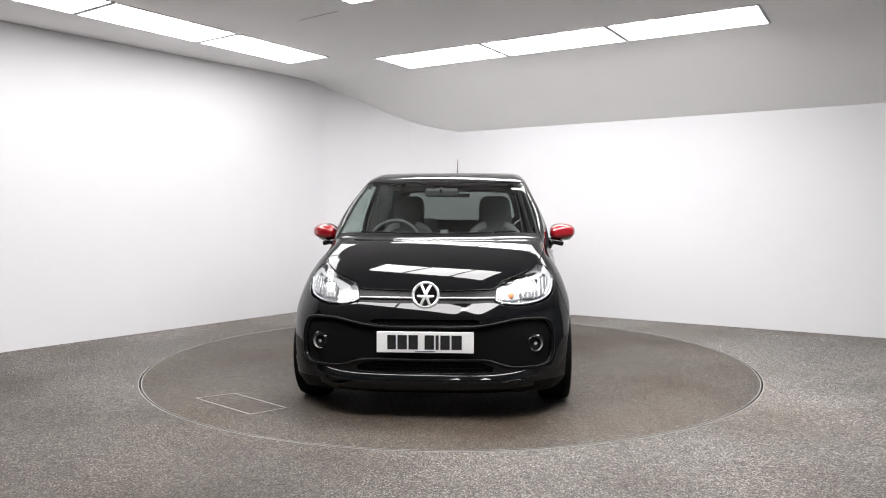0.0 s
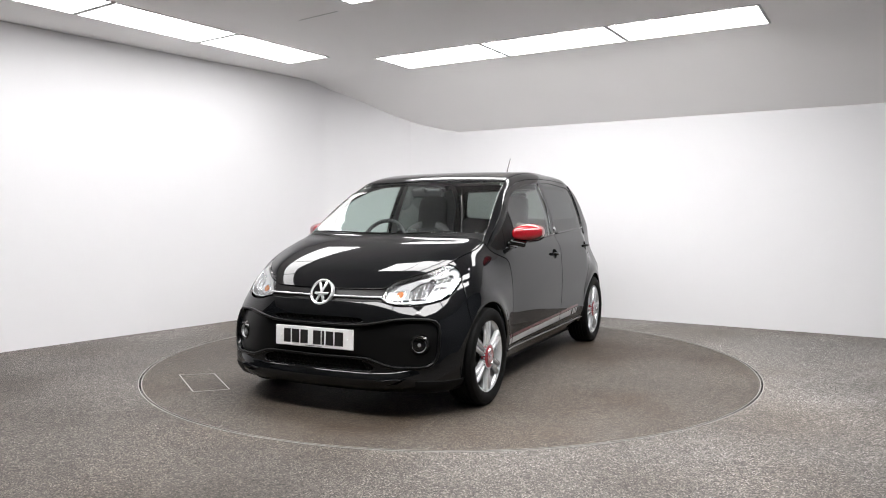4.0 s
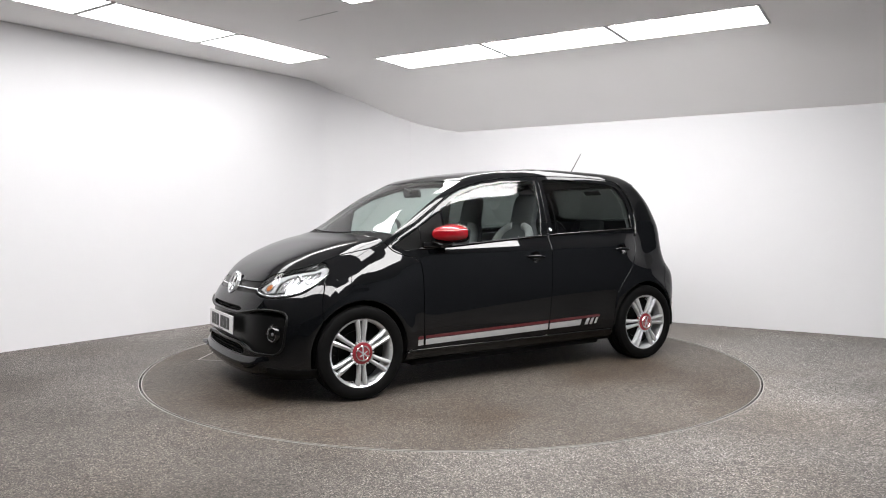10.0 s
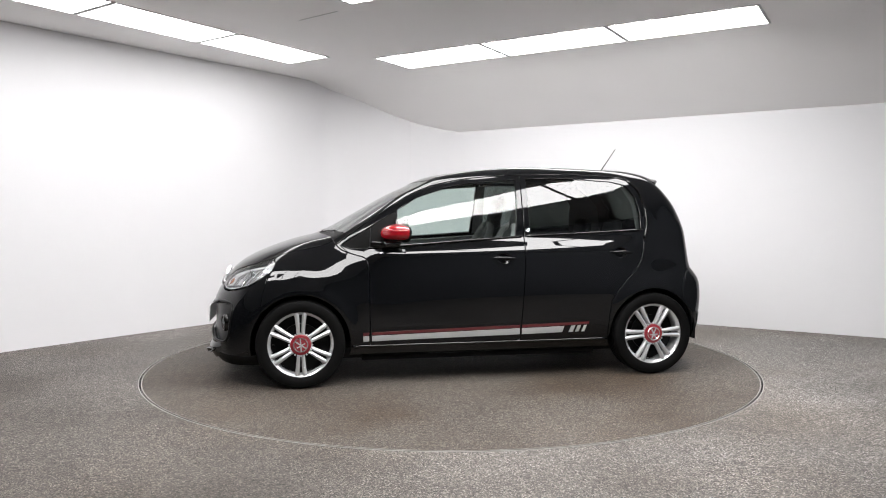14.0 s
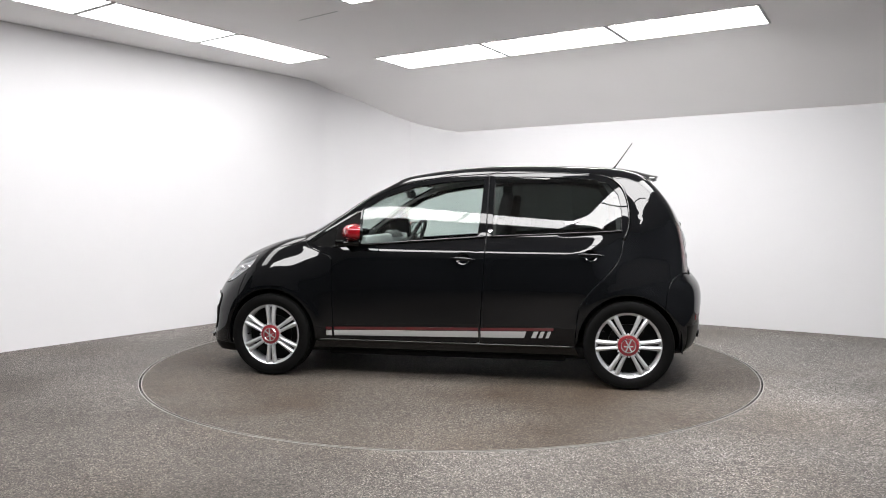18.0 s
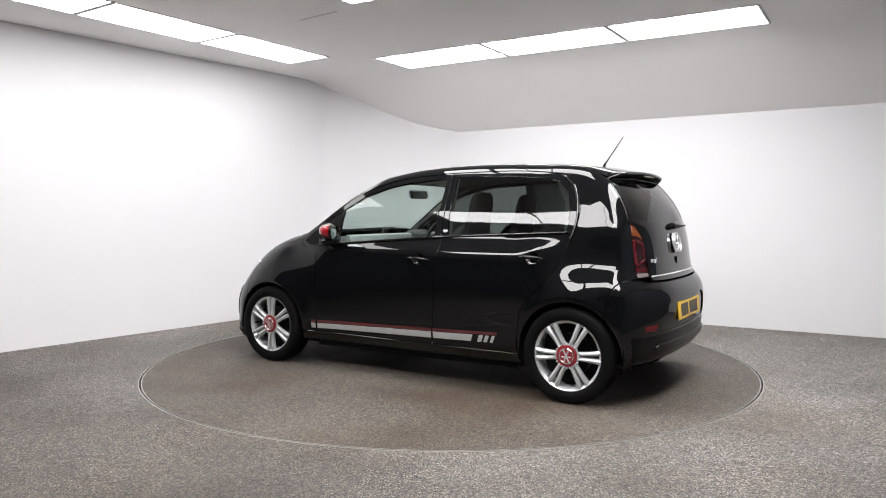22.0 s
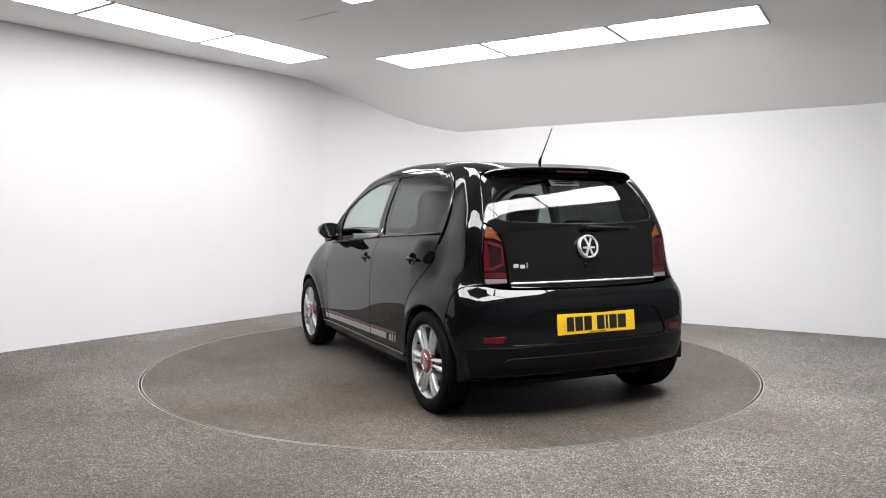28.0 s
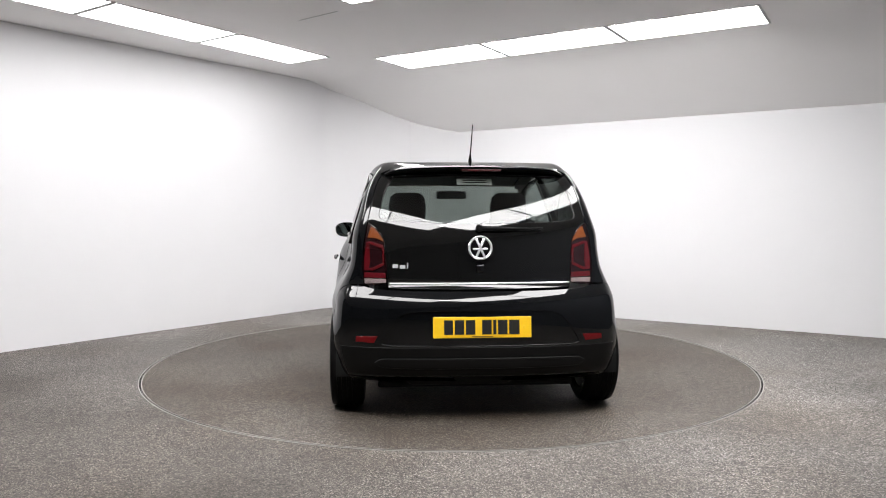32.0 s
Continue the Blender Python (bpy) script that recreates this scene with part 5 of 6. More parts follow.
# ---- side details ----
def handles():
    for obs, cx, cz, tilt in ((doors_f, -0.140, 0.818, 3), (doors_r, -0.968, 0.850, 3)):
        # hollow behind the handle
        vs, ns, fs = [], [], []
        rings, seg = 5, 20
        for i in range(rings + 1):
            r = 1.06 - i / rings
            r = max(r, 0.0)
            uv = np.array([(cx + 0.046 * r * math.cos(2 * math.pi * k / seg), cz + 0.034 * r * math.sin(2 * math.pi * k / seg)) for k in range(seg)])
            P = lift("side", uv)
            for p in P:
                vs.append(p - np.array([0, 0.030 * (1 - r * r) if r < 1 else -0.0, 0]) - np.array([0, 0.004 if r < 1 else 0.006, 0]))
        for i in range(rings):
            for k in range(seg):
                k2 = (k + 1) % seg
                fs.append((i * seg + k, i * seg + k2, (i + 1) * seg + k2, (i + 1) * seg + k))
        y0 = lift("side", np.array([(cx, cz)]))[0][1]
        for s, ob in zip((1, -1), obs):
            put("handle_cup", mesh_of("handle_cup", [(v[0], v[1] * s, v[2]) for v in vs], [f[::-1] if s > 0 else f for f in fs], PAINT), ob, "black hollow behind the handle")
            bm = bmesh.new()
            bmesh.ops.create_uvsphere(bm, u_segments=24, v_segments=12, radius=1.0)
            for v in bm.verts:
                x, y, z = v.co
                g = max(0.0, 1 - abs(x) ** 3)
                v.co = (x * 0.085, y * 0.012 * (0.5 + 0.5 * g) - 0.012 * x * x, z * 0.0125 * (0.45 + 0.55 * g))
            bmesh.ops.transform(bm, matrix=pose(cx, s * (y0 + 0.022), cz + 0.003, 0, -tilt, 0) @ Matrix.Diagonal((1, s, 1, 1)), verts=bm.verts)
            if s < 0:
                bmesh.ops.reverse_faces(bm, faces=bm.faces[:])
            part("handle", bm, PAINT, ob, "black door handle", smooth=True)


handles()


def wing_mirrors():
    for s, ob in zip((1, -1), doors_f):
        def half(cut_top, mat, name, label, x0, x1):
            bm = bmesh.new()
            bmesh.ops.create_uvsphere(bm, u_segments=40, v_segments=24, radius=1.0)
            for v in bm.verts:
                x, y, z = v.co
                e = 0.68
                sg = lambda q: math.copysign(abs(q) ** e, q)
                x, y, z = sg(x), sg(y), sg(z)
                w = 1 - 0.22 * max(0, y) - 0.10 * max(0, -y)
                w *= 1 - 0.22 * max(0, x)
                v.co = (0.594 + 0.074 * x - 0.048 * y, 0.828 + 0.088 * y, 0.990 + 0.061 * z * w * (0.9 if z < 0 else 1.0) + 0.004 * y)
            pl = 0.967
            every = lambda: bm.verts[:] + bm.edges[:] + bm.faces[:]
            if cut_top is not None:
                bmesh.ops.bisect_plane(bm, geom=every(), plane_co=(0, 0, pl), plane_no=(0.06, 0, 1), clear_inner=cut_top, clear_outer=not cut_top)
            bmesh.ops.bisect_plane(bm, geom=every(), plane_co=(x0, 0.826, 0.99), plane_no=(1, 0.40, 0.05), clear_inner=True)
            if x1:
                bmesh.ops.bisect_plane(bm, geom=every(), plane_co=(x1, 0.826, 0.99), plane_no=(1, 0.40, 0.05), clear_outer=True)
            bmesh.ops.transform(bm, matrix=Matrix.Diagonal((1, s, 1, 1)), verts=bm.verts)
            if s < 0:
                bmesh.ops.reverse_faces(bm, faces=bm.faces[:])
            return part(name, bm, mat, ob, label, smooth=True)
        half(True, RED, "mirror_cap", "glossy red mirror cap", 0.556, None)
        half(False, GLOSS, "mirror_foot", "black mirror underside", 0.556, None)
        half(None, GLOSS, "mirror_housing", "black mirror housing", 0.538, 0.5545)
        # glass in a dark frame
        bm = bmesh.new()
        n = 28
        vs = []
        for k in range(n):
            a = 2 * math.pi * k / n
            cy, cz = math.copysign(abs(math.cos(a)) ** 0.75, math.cos(a)), math.copysign(abs(math.sin(a)) ** 0.75, math.sin(a))
            vs.append(bm.verts.new((0.541 - 0.033 * cy - 0.003 * cz, s * (0.826 + 0.078 * cy), 0.990 + 0.055 * cz * (1 - 0.15 * cy))))
        f = bm.faces.new(vs if s > 0 else vs[::-1])
        bm.normal_update()
        if f.normal.x > 0:
            f.normal_flip()
        part("mirror_glass", bm, MIRROR, ob, "mirror glass")
        vs2, fs2 = tube([tuple(v) for v in [(0.541 - 0.033 * math.cos(2 * math.pi * k / n), s * (0.826 + 0.080 * math.copysign(abs(math.cos(2 * math.pi * k / n)) ** 0.75, math.cos(2 * math.pi * k / n))), 0.990 + 0.055 * math.copysign(abs(math.sin(2 * math.pi * k / n)) ** 0.75, math.sin(2 * math.pi * k / n))) for k in range(n)]], 0.005, 6, True)
        put("mirror_rim", mesh_of("mirror_rim", vs2, fs2, GLOSS), ob)
        bm = box(0.11, 0.11, 0.034, pose(0.625, s * 0.768, 0.930, s * -12, 8, s * 14), 0.012, 3)
        box(0.17, 0.024, 0.035, pose(0.665, s * 0.744, 0.916, 0, -4, 0), 0.008, 2, bm=bm)
        part("mirror_arm", bm, GLOSS, ob, "black mirror arm", smooth=True)


wing_mirrors()


def stripes():
    zt = lambda x: 0.3635 - 0.0228 * x          # upper edge of the red line
    zr = lambda x: zt(x) - 0.0195
    zg = lambda x: zr(x) - 0.003
    zb = lambda x: 0.3035 - 0.0175 * x - 0.004
    spans = ((0.806, 0.766), (0.750, -0.246), (-0.260, -0.562))
    for a, b in spans:
        xs = np.linspace(a, b, max(3, int(abs(a - b) / 0.05)))
        e = -0.735 if b < -0.5 else b
        xr = np.linspace(a, e, max(3, int(abs(a - e) / 0.05)))
        red = [(x, zt(x)) for x in xr] + [(x, zr(x)) for x in xr[::-1]]
        grey = [(x, zg(x)) for x in xs] + [(x - (0.016 if b < -0.5 and i == 0 else 0) * -1, zb(x)) for i, x in enumerate(xs[::-1])]
        for poly, mat, lb in ((red, STRIPE_RED, "dark red stripe decal"), (grey, STRIPE_GREY, "silver-grey stripe decal")):
            panel("stripe", car, mat, lift("side", np.array(poly)), "side", True, off=0.0014, inset=0, lip=0.001, label=lb)
    for k in range(3):
        x = -0.590 - 0.046 * k
        w = 0.032 - 0.005 * k
        q = [(x - 0.018, zg(x)), (x - 0.018 - w, zg(x - w)), (x - w, zb(x - w)), (x, zb(x))]
        panel("stripe", car, STRIPE_GREY, lift("side", np.array(q)), "side", True, off=0.0014, inset=0, lip=0.001, label="silver-grey stripe decal")
    for s, ob in zip((1, -1), doors_r):
        y = lift("side", np.array([(-0.315, 1.005)]))[0][1]
        m = pose(-0.315, s * (y + 0.001), 1.003, s * -72, 0, 0)
        lathe_part("pillar_badge", [(0.001, 0.003), (0.008, 0.0035), (0.011, 0.005), (0.0145, 0.004), (0.015, 0)], CHROME, ob, 20, "z", m, "small round chrome badge")
    # gloss trim along the rear window's back edge
    l = curve("side", [(-1.172, 0.945), (-1.203, 1.03), (-1.206, 1.15), (-1.168, 1.278), (-1.09, 1.352)], 0.03)
    N = skin_normal(l)
    for s, ob in zip((1, -1), doors_r):
        tube_part("window_trim", [tuple((p + n * 0.002) * np.array([1, s, 1])) for p, n in zip(l, N)], 0.009, GLOSS, ob, 8, label="gloss black window trim")


stripes()


# ---- rear details ----
def spoiler():
    ys = np.linspace(-0.53, 0.53, 41)
    rows = []
    for y in ys:
        zr = lift("top", np.array([(-1.20, y), (-1.30, y)]))
        e = max(0, abs(y) - 0.40) / 0.13
        xt = -1.440 + 0.20 * y * y + 0.05 * e ** 2.5
        zt = 1.381 - 0.075 * y * y - 0.030 * e ** 2
        z0 = zr[0][2] + 0.002
        rows.append([(-1.185, z0 - 0.014), (-1.19, z0 + 0.001), (-1.26, (z0 * 1.0 + zt) / 2 + 0.014), (-1.34, zt + 0.013), (xt + 0.03, zt + 0.005), (xt + 0.006, zt + 0.001), (xt, zt - 0.005), (xt + 0.006, zt - 0.012), (xt + 0.04, zt - 0.016), (-1.33, zt - 0.030), (-1.27, zt - 0.035)])
    vs = [(x, y, z) for y, r in zip(ys, rows) for x, z in r]
    k = len(rows[0])
    fs = []
    for i in range(len(rows) - 1):
        for j in range(k):
            j2 = (j + 1) % k
            fs.append((i * k + j, i * k + j2, (i + 1) * k + j2, (i + 1) * k + j))
    fs.append(tuple(range(k))[::-1])
    fs.append(tuple((len(rows) - 1) * k + j for j in range(k)))
    under = [f for f in fs if len(f) == 4 and all(i % k in (7, 8, 9, 10, 0) for i in f)]
    fs = [f for f in fs if f not in under]
    me = mesh_of("spoiler", vs, [f[::-1] for f in fs], PAINT)
    bm = bmesh.new()
    bm.from_mesh(me)
    bmesh.ops.recalc_face_normals(bm, faces=bm.faces[:])
    bm.to_mesh(me)
    bm.free()
    me.set_sharp_from_angle(angle=radians(50))
    sp = put("spoiler", me, car, "black roof spoiler")
    put("spoiler_underside", mesh_of("spoiler_underside", vs, [f[::-1] for f in under], MATTE), sp, "matt black underside")
    part("brake_light", box(0.012, 0.22, 0.011, pose(-1.425, -0.03, 1.357), 0.003, 2), BRAKE_RED, sp, "dark red high brake light")


spoiler()


def rear_details():
    plate("number_plate", car, YELLOW_PLATE, pose(-1.703, -0.002, 0.520, 0, -5, 180), "yellow plate with plain dark bars")
    m = Matrix.Translation((-1.622, 0, 0.933)) @ Matrix(((0, 0, -1), (-1, 0, 0), (0, 1, 0))).to_4x4() @ pose(0, 0, 0, -12, 0, 0)
    roundel("rear_emblem", tailgate, m, 0.066, "chrome ring emblem with plain crossed bars")
    # keyhole under it
    part("lock", box(0.012, 0.04, 0.045, pose(-1.622, 0.0, 0.822), 0.008, 3), GLOSS, tailgate, smooth=True)
    # bright strip on the foot of the tailgate
    l = lift("rear", np.stack([np.linspace(-0.487, 0.487, 40), np.full(40, 0.744)], 1)) - np.array([0.003, 0, 0])
    tube_part("bright_strip", [tuple(p) for p in l], 0.006, BRIGHT, tailgate, 8, label="chrome strip")
    # plain bright bars in place of the lettered badge
    for y, w, h, dz in ((0.452, 0.030, 0.020, 0), (0.414, 0.030, 0.020, -0.004), (0.387, 0.006, 0.030, 0.003)):
        P = lift("rear", np.array([(y, 0.836 + dz)]))[0]
        part("badge_bar", box(0.004, w, h, Matrix.Translation(P + np.array([-0.002, 0, 0])) @ pose(0, 0, 0, 0, 6, -6), 0.0015, 1), BRIGHT, tailgate, "plain chrome badge bar")
    # wiper
    ys = np.linspace(0.0, -0.345, 14)
    l = lift("rear", np.stack([ys, 1.038 + 0.004 * np.sin(ys * 8)], 1)) - np.array([0.022, 0, 0])
    w = tube_part("rear_wiper", [tuple(p) for p in l], [0.013] * 5 + [0.011, 0.009, 0.008, 0.007, 0.006, 0.006, 0.005, 0.005, 0.004], MATTE, tailgate, 8, label="black rear wiper")
    P = lift("rear", np.array([(0.0, 1.038)]))[0]
    m = Matrix.Translation(P) @ Matrix(((0, 0, -1), (-1, 0, 0), (0, 1, 0))).to_4x4()
    lathe_part("wiper_hub", [(0.001, 0.036), (0.014, 0.034), (0.019, 0.026), (0.02, 0.0)], MATTE, w, 20, "z", m)
    # paper label with plain bars inside the rear window
    lab = panel("window_label", tailgate, LABEL, lift("rear", resample(np.array([(0.105, 1.322), (-0.095, 1.322), (-0.095, 1.285), (0.105, 1.285)]), 0.03)), "rear", off=-0.012, inset=0, lip=0.001, label="grey paper label inside the rear window")[0]
    for z in (1.311, 1.298):
        panel("label_bar", lab, DARK, lift("rear", resample(np.array([(0.085, z + 0.003), (-0.075, z + 0.003), (-0.075, z - 0.003), (0.085, z - 0.003)]), 0.03)), "rear", off=-0.0095, inset=0, lip=0.0005)
    # aerial
    tube_part("aerial", [(-1.125, 0, 1.41), (-1.135, 0, 1.450), (-1.150, 0, 1.468), (-1.20, 0, 1.538), (-1.262, 0, 1.628)], [0.013, 0.008, 0.0042, 0.0034, 0.0028], MATTE, car, 8, label="short black roof aerial")
    # tail lamps
    bot = curve("rear", [(0.496, 0.745), (0.56, 0.737), (0.620, 0.738)], 0.03)
    outline = joined(l_lamp_in, bot, l_lamp_out[::-1])
    base = panel("tail_lamp", car, TAIL_DARK, outline, "rcyl", True, off=-0.012, inset=0.002, lip=-0.01, res=0.02, label="smoked red tail lamp with amber top")

    def piece(nm, pts, mat, off, label=""):
        q = np.array(pts, float)
        q[:, 0] = 0.504 + (q[:, 0] - 0.507) * 0.73
        o = lift("rear", resample(q, 0.02))
        d = panel_data(o, "rcyl", off=off, inset=0, lip=0.006, res=0.02)
        for ob, dd in zip(base, (d, mirrored(d))):
            put(nm, mesh_of(nm, *dd[:2], mat, dd[2]), ob, label)
    piece("amber_lamp", [(0.617, 1.052), (0.58, 1.034), (0.533, 0.982), (0.522, 0.965), (0.575, 0.985), (0.645, 0.988)], TAIL_AMBER, -0.006, "amber lens")
    piece("red_bar", [(0.652, 0.965), (0.632, 0.965), (0.624, 0.86), (0.636, 0.815), (0.668, 0.815), (0.669, 0.88)], TAIL_RED, -0.006, "red lens bar")
    piece("red_bar", [(0.632, 0.972), (0.530, 0.948), (0.520, 0.925), (0.518, 0.845), (0.530, 0.845), (0.536, 0.930), (0.628, 0.955)], TAIL_RED, -0.006, "red lens bar")
    piece("red_bar", [(0.536, 0.852), (0.518, 0.842), (0.600, 0.812), (0.664, 0.812), (0.640, 0.826), (0.606, 0.828)], TAIL_RED, -0.005, "red lens bar")
    piece("red_foot", [(0.512, 0.800), (0.668, 0.803), (0.669, 0.775), (0.508, 0.772)], TAIL_RED, -0.007, "dark red lens foot")
    piece("clear_lamp", [(0.508, 0.768), (0.669, 0.770), (0.662, 0.745), (0.507, 0.749)], TAIL_CLEAR, -0.006, "clear reversing lens")
    d = panel_data(outline, "rcyl", off=-0.001, inset=0.002, lip=0.006, res=0.02)
    for ob, dd in zip(base, (d, mirrored(d))):
        o = put("lens", mesh_of("lens", *dd[:2], LENS_RED, dd[2]), ob, "smoked lens")
        o.visible_shadow = False


rear_details()


# ---- interior ----
def loft(name, rings, mat, parent, label="", m=None, cap=True):
    """A smooth body through rings of equal count."""
    k = len(rings[0])
    vs = [p for r in rings for p in r]
    fs = []
    for i in range(len(rings) - 1):
        for j in range(k):
            j2 = (j + 1) % k
            fs.append((i * k + j, i * k + j2, (i + 1) * k + j2, (i + 1) * k + j))
    if cap:
        fs += [tuple(range(k))[::-1], tuple((len(rings) - 1) * k + j for j in range(k))]
    bm = bmesh.new()
    vv = [bm.verts.new(v) for v in vs]
    for f in fs:
        bm.faces.new([vv[i] for i in f])
    bmesh.ops.recalc_face_normals(bm, faces=bm.faces[:])
    return part(name, bm, mat, parent, label, smooth=True, m=m)


def oval(cx, cy, cz, wy, tx, lean=0.0, n=20, e=0.6):
    """A ring across a seat back: width wy, thickness tx."""
    out = []
    for k in range(n):
        a = 2 * math.pi * k / n
        c, s = math.cos(a), math.sin(a)
        c, s = math.copysign(abs(c) ** e, c), math.copysign(abs(s) ** e, s)
        out.append((cx + tx * c, cy + wy * s, cz + lean * c))
    return out


def front_seat(y):
    back = [(-0.14, 0.36, 0.235, 0.07), (-0.19, 0.50, 0.245, 0.075), (-0.245, 0.70, 0.240, 0.065), (-0.295, 0.86, 0.220, 0.06), (-0.33, 0.97, 0.185, 0.052), (-0.350, 1.02, 0.140, 0.045),
            (-0.362, 1.08, 0.128, 0.042), (-0.380, 1.17, 0.130, 0.040), (-0.392, 1.235, 0.118, 0.035), (-0.398, 1.262, 0.080, 0.02)]
    seat = loft("front_seat", [oval(x, y, z, w, t) for x, z, w, t in back], SEAT, car, "dark fabric front seat with a fixed head restraint")
    cush = [(-0.16, 0.40, 0.24, 0.05), (0.0, 0.42, 0.25, 0.07), (0.20, 0.44, 0.25, 0.07), (0.33, 0.44, 0.22, 0.05)]
    loft("cushion", [[(x, y + w * math.copysign(abs(math.sin(a)) ** 0.6, math.sin(a)), z + h * math.copysign(abs(math.cos(a)) ** 0.6, math.cos(a))) for a in np.linspace(0, 2 * math.pi, 21)[:-1]] for x, z, w, h in cush], SEAT, seat, "dark fabric cushion")
    # pale side bolsters
    for s in (1, -1):
        pts = [(-0.075, y + s * 0.235, 0.45), (-0.13, y + s * 0.24, 0.62), (-0.20, y + s * 0.225, 0.80), (-0.262, y + s * 0.195, 0.93), (-0.297, y + s * 0.14, 1.0), (-0.31, y + s * 0.07, 1.025)]
        tube_part("bolster", [tuple(p) for p in catmull(pts, 0.05)], 0.030, SEAT_LIGHT, seat, 8, label="pale grey bolster")
    part("seat_base", box(0.5, 0.40, 0.16, pose(0.05, y, 0.30), 0.03), DASH, seat)


def interior():
    for y in (0.355, -0.355):
        front_seat(y)
    # rear bench with two head restraints
    rows = [(-0.93, 0.40, 0.10), (-0.98, 0.60, 0.10), (-1.05, 0.80, 0.085), (-1.085, 0.90, 0.07), (-1.10, 0.945, 0.035)]
    bench = loft("rear_bench", [oval(x, 0, z, 0.56, t, e=0.4, n=28) for x, z, t in rows], SEAT, car, "dark fabric rear bench")
    part("cushion", box(0.5, 1.12, 0.18, pose(-0.72, 0, 0.42), 0.05, 3), SEAT, bench, smooth=True)
    for y in (0.30, -0.30):
        loft("head_restraint", [oval(x, y, z, w, t) for x, z, w, t in ((-1.10, 0.94, 0.10, 0.04), (-1.11, 0.99, 0.125, 0.045), (-1.115, 1.05, 0.12, 0.04), (-1.118, 1.075, 0.09, 0.02))], SEAT, bench, "dark fabric head restraint")
    # dashboard
    prof = [(1.02, 0.70), (1.02, 0.915), (0.95, 0.938), (0.80, 0.945), (0.68, 0.935), (0.63, 0.905), (0.62, 0.84), (0.66, 0.74), (0.70, 0.55), (0.95, 0.50)]
    rings = []
    for y in np.linspace(-0.665, 0.665, 15):
        q = 1 - 0.10 * (abs(y) / 0.665) ** 4
        rings.append([(x - 0.10 * (y * y), y, z * (0.985 if abs(y) > 0.64 else 1.0) - 0.012 * (1 - q)) for x, z in prof])
    dash = loft("dashboard", rings, DASH, car, "black dashboard with a white panel")
    pad = []
    for y in np.linspace(-0.60, 0.62, 17):
        o = -0.10 * y * y
        pad.append([(0.640 + o, y, 0.962), (0.607 + o, y, 0.952), (0.592 + o, y, 0.90), (0.600 + o, y, 0.82), (0.65 + o, y, 0.80)])
    loft("dash_panel", pad, DASH_PAD, dash, "glossy white dashboard panel")
    loft("instrument_hood", [oval(0.62, -0.36, 0.93, 0.15, 0.06), oval(0.63, -0.36, 0.965, 0.14, 0.05), oval(0.64, -0.36, 0.985, 0.10, 0.03)], DASH, dash, "black instrument hood")
    part("console", box(0.12, 0.22, 0.30, pose(0.61, 0.0, 0.74, 0, -12, 0), 0.02, 2), DASH, dash)
    for y in (0.54, -0.54, 0.10, -0.10):
        m = pose(0.585 - 0.1 * y * y, y, 0.86, 0, -84, 0)
        lathe_part("air_vent", [(0.001, 0.004), (0.026, 0.006), (0.030, 0.012), (0.036, 0.010), (0.038, -0.01)], DASH, dash, 20, "z", m, "round black air vent")
    # phone cradle on the dash
    part("phone_cradle", box(0.03, 0.06, 0.07, pose(0.70, 0.02, 0.975, 0, -20, 0), 0.01, 2), DASH, dash)
    # steering wheel on its column
    n = 40
    pts = [(0.0, 0.182 * math.cos(2 * math.pi * k / n), 0.182 * math.sin(2 * math.pi * k / n)) for k in range(n)]
    m = pose(0.440, -0.36, 0.90, 0, -24, 0)
    sw = tube_part("steering_wheel", pts, 0.0155, DASH, car, 10, True, "black leather steering wheel", m)
    bm = box(0.04, 0.14, 0.12, pose(0.02, 0, -0.01), 0.03, 3)
    for s in (1, -1):
        box(0.018, 0.11, 0.035, pose(0.012, s * 0.115, 0.0, s * 8, 0, 0), 0.008, 2, bm=bm)
    box(0.018, 0.035, 0.12, pose(0.012, 0, -0.11), 0.008, 2, bm=bm)
    part("wheel_hub", bm, DASH, sw, smooth=True)
    part("wheel_trim", box(0.008, 0.05, 0.014, pose(-0.004, 0, -0.075), 0.003, 2), CHROME, sw)
    tube_part("column", [(0.46, -0.36, 0.90), (0.66, -0.36, 0.82)], 0.04, DASH, car, 12)
    # inner mirror
    im = part("inner_mirror", box(0.025, 0.24, 0.065, pose(0.395, -0.02, 1.268, 0, 12, 0), 0.018, 3), DASH, car, "black inner mirror", smooth=True)
    part("mirror_face", box(0.002, 0.215, 0.048, pose(0.381, -0.02, 1.265, 0, 12, 0), 0.0), MIRROR, im)
    tube_part("mirror_stalk", [(0.40, -0.02, 1.275), (0.455, -0.02, 1.298)], 0.012, DASH, im, 8)
    # linings
    hl = lift("top", resample(np.array([(0.30, 0.50), (-1.15, 0.47), (-1.15, -0.47), (0.30, -0.50)]), 0.06))
    d = panel_data(hl, "top", off=-0.035, inset=0, lip=0.004, res=0.08)
    put("headlining", mesh_of("headlining", *d[:2], HEADLINE, d[2]), car, "pale grey headlining")
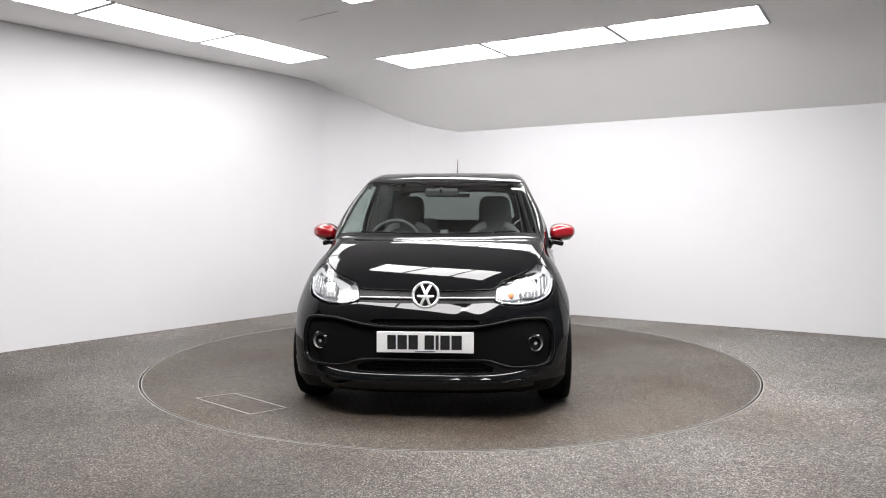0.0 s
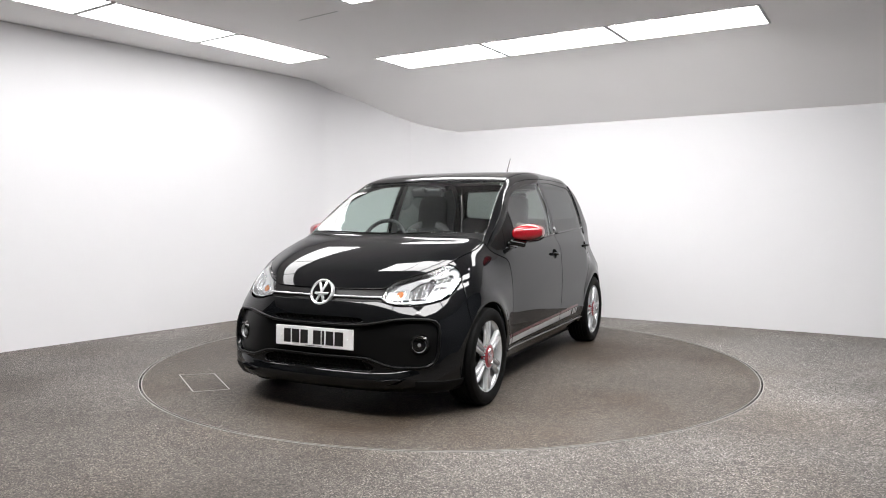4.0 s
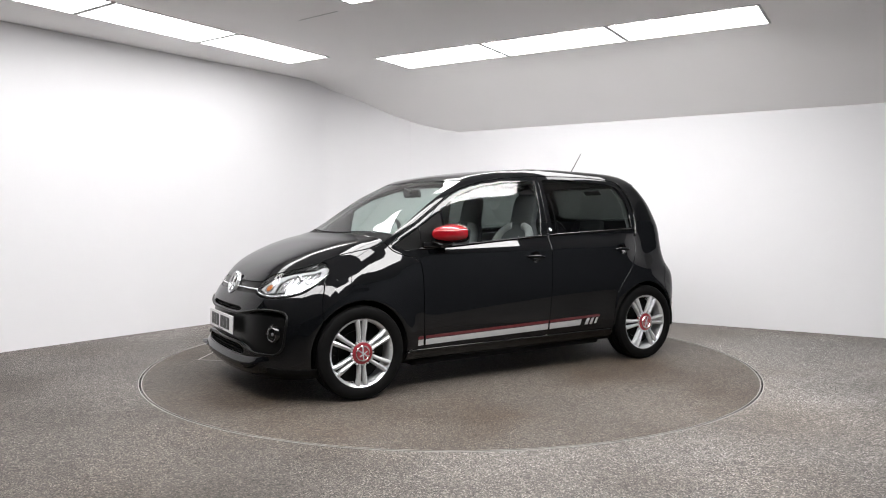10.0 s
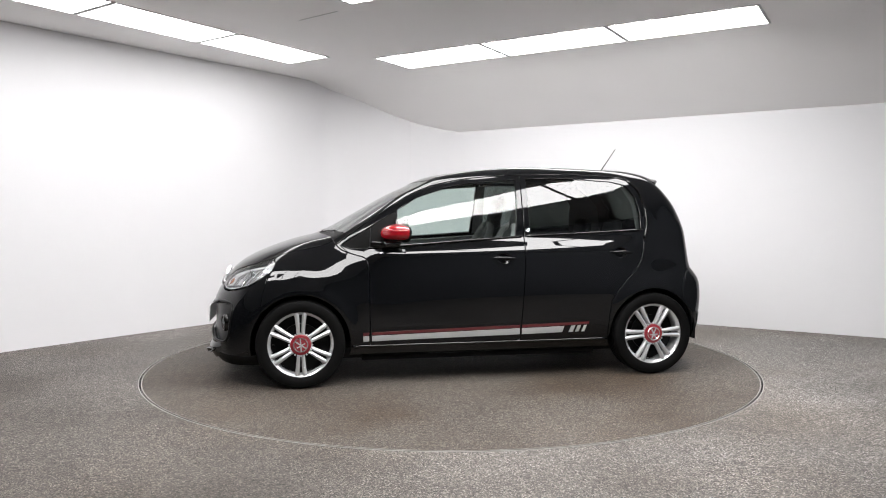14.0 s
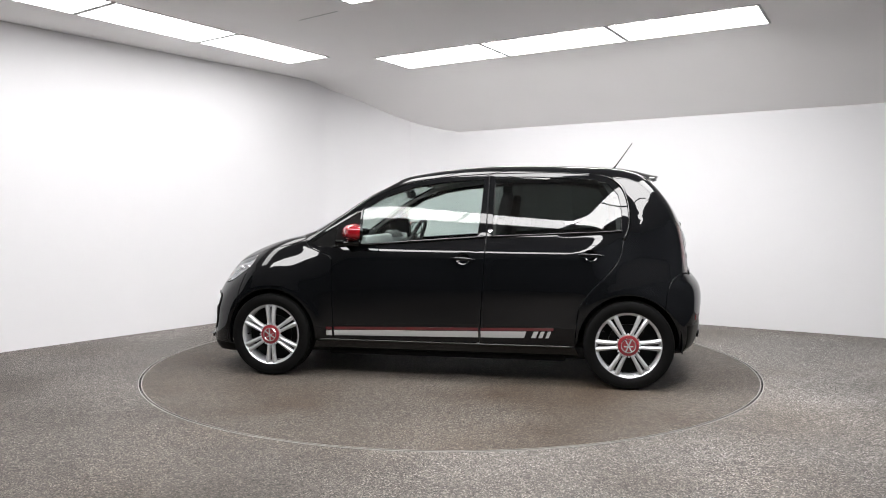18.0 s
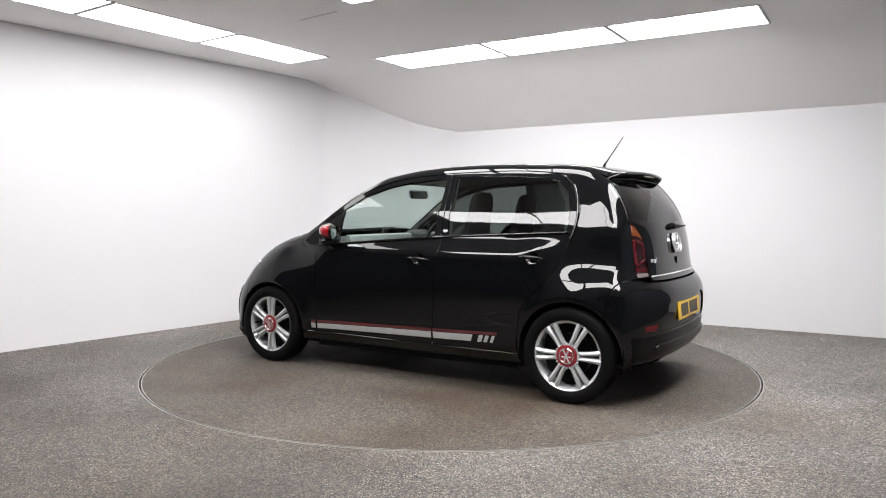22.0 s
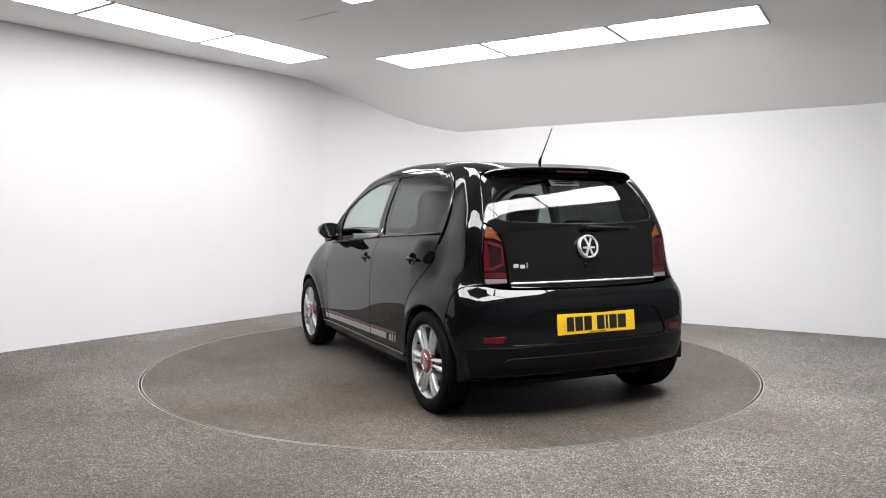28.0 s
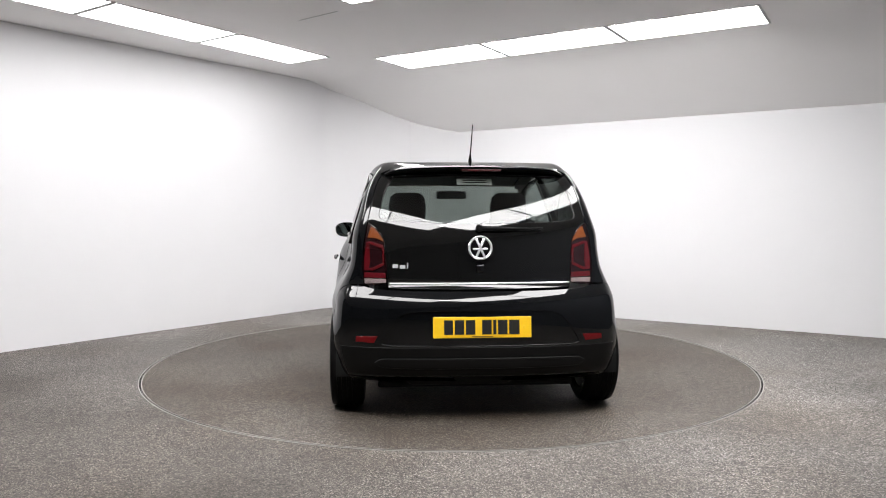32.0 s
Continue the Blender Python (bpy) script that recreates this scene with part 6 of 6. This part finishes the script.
    for pts, nm in (([(0.36, 0.560), (0.93, 0.665), (0.89, 0.69), (0.36, 0.600)], "pillar_lining"), ([(0.36, 0.53), (-1.1, 0.50), (-1.1, 0.56), (0.36, 0.60)], "rail_lining")):
        o = lift("top", resample(np.array(pts), 0.05))
        panel(nm, car, TRIM_GREY, o, "diag", True, off=-0.022, inset=0, lip=0.004, res=0.05, label="grey pillar lining")
    o = lift("side", resample(np.array([(-0.25, 0.96), (-0.27, 1.36), (-0.335, 1.36), (-0.35, 0.96)]), 0.05))
    panel("pillar_lining", car, TRIM_GREY, o, "side", True, off=-0.03, inset=0, lip=0.004, res=0.05, label="grey pillar lining")
    o = lift("side", resample(np.array([(-1.14, 0.95), (-1.12, 1.20), (-1.04, 1.33), (-1.15, 1.36), (-1.36, 1.20), (-1.42, 0.95)]), 0.05))
    panel("pillar_lining", car, TRIM_GREY, o, "side", True, off=-0.03, inset=0, lip=0.004, res=0.05, label="grey pillar lining")
    part("parcel_shelf", box(0.40, 1.10, 0.015, pose(-1.30, 0, 0.90), 0.005), DASH, car, "dark parcel shelf")
    part("cabin_floor", box(1.9, 1.30, 0.02, pose(-0.1, 0, 0.26)), DARK, car)
    bm = box(0.015, 1.2, 0.5, pose(1.03, 0, 0.68))
    part("bulkhead", bm, DARK, car)
    # engine bay filler under the bonnet, so that no light shows through the gaps
    part("engine_cover", box(0.55, 1.05, 0.30, pose(1.32, 0, 0.55), 0.03), DARK, car)
    part("crash_bar", box(0.05, 1.0, 0.30, pose(1.60, 0, 0.48), 0.02), DARK, car)
    part("boot_wall", box(0.03, 1.0, 0.5, pose(-1.54, 0, 0.52), 0.01), DARK, car)


interior()

# ---- motion ----
def motions():
    car_rows, table_rows = [], []
    for t in car_rows_t:
        th = -93.96 - 5.3486 * t
        c, s = math.cos(radians(th)), math.sin(radians(th))
        car_rows.append((t, pose(-0.083 * c + 0.017 * s, -0.083 * s - 0.017 * c, 0, 0, 0, th)))
        table_rows.append((t, pose(0, 0, 0, 0, 0, th)))
    walk(car, car_rows)
    walk(table, table_rows)


motions()
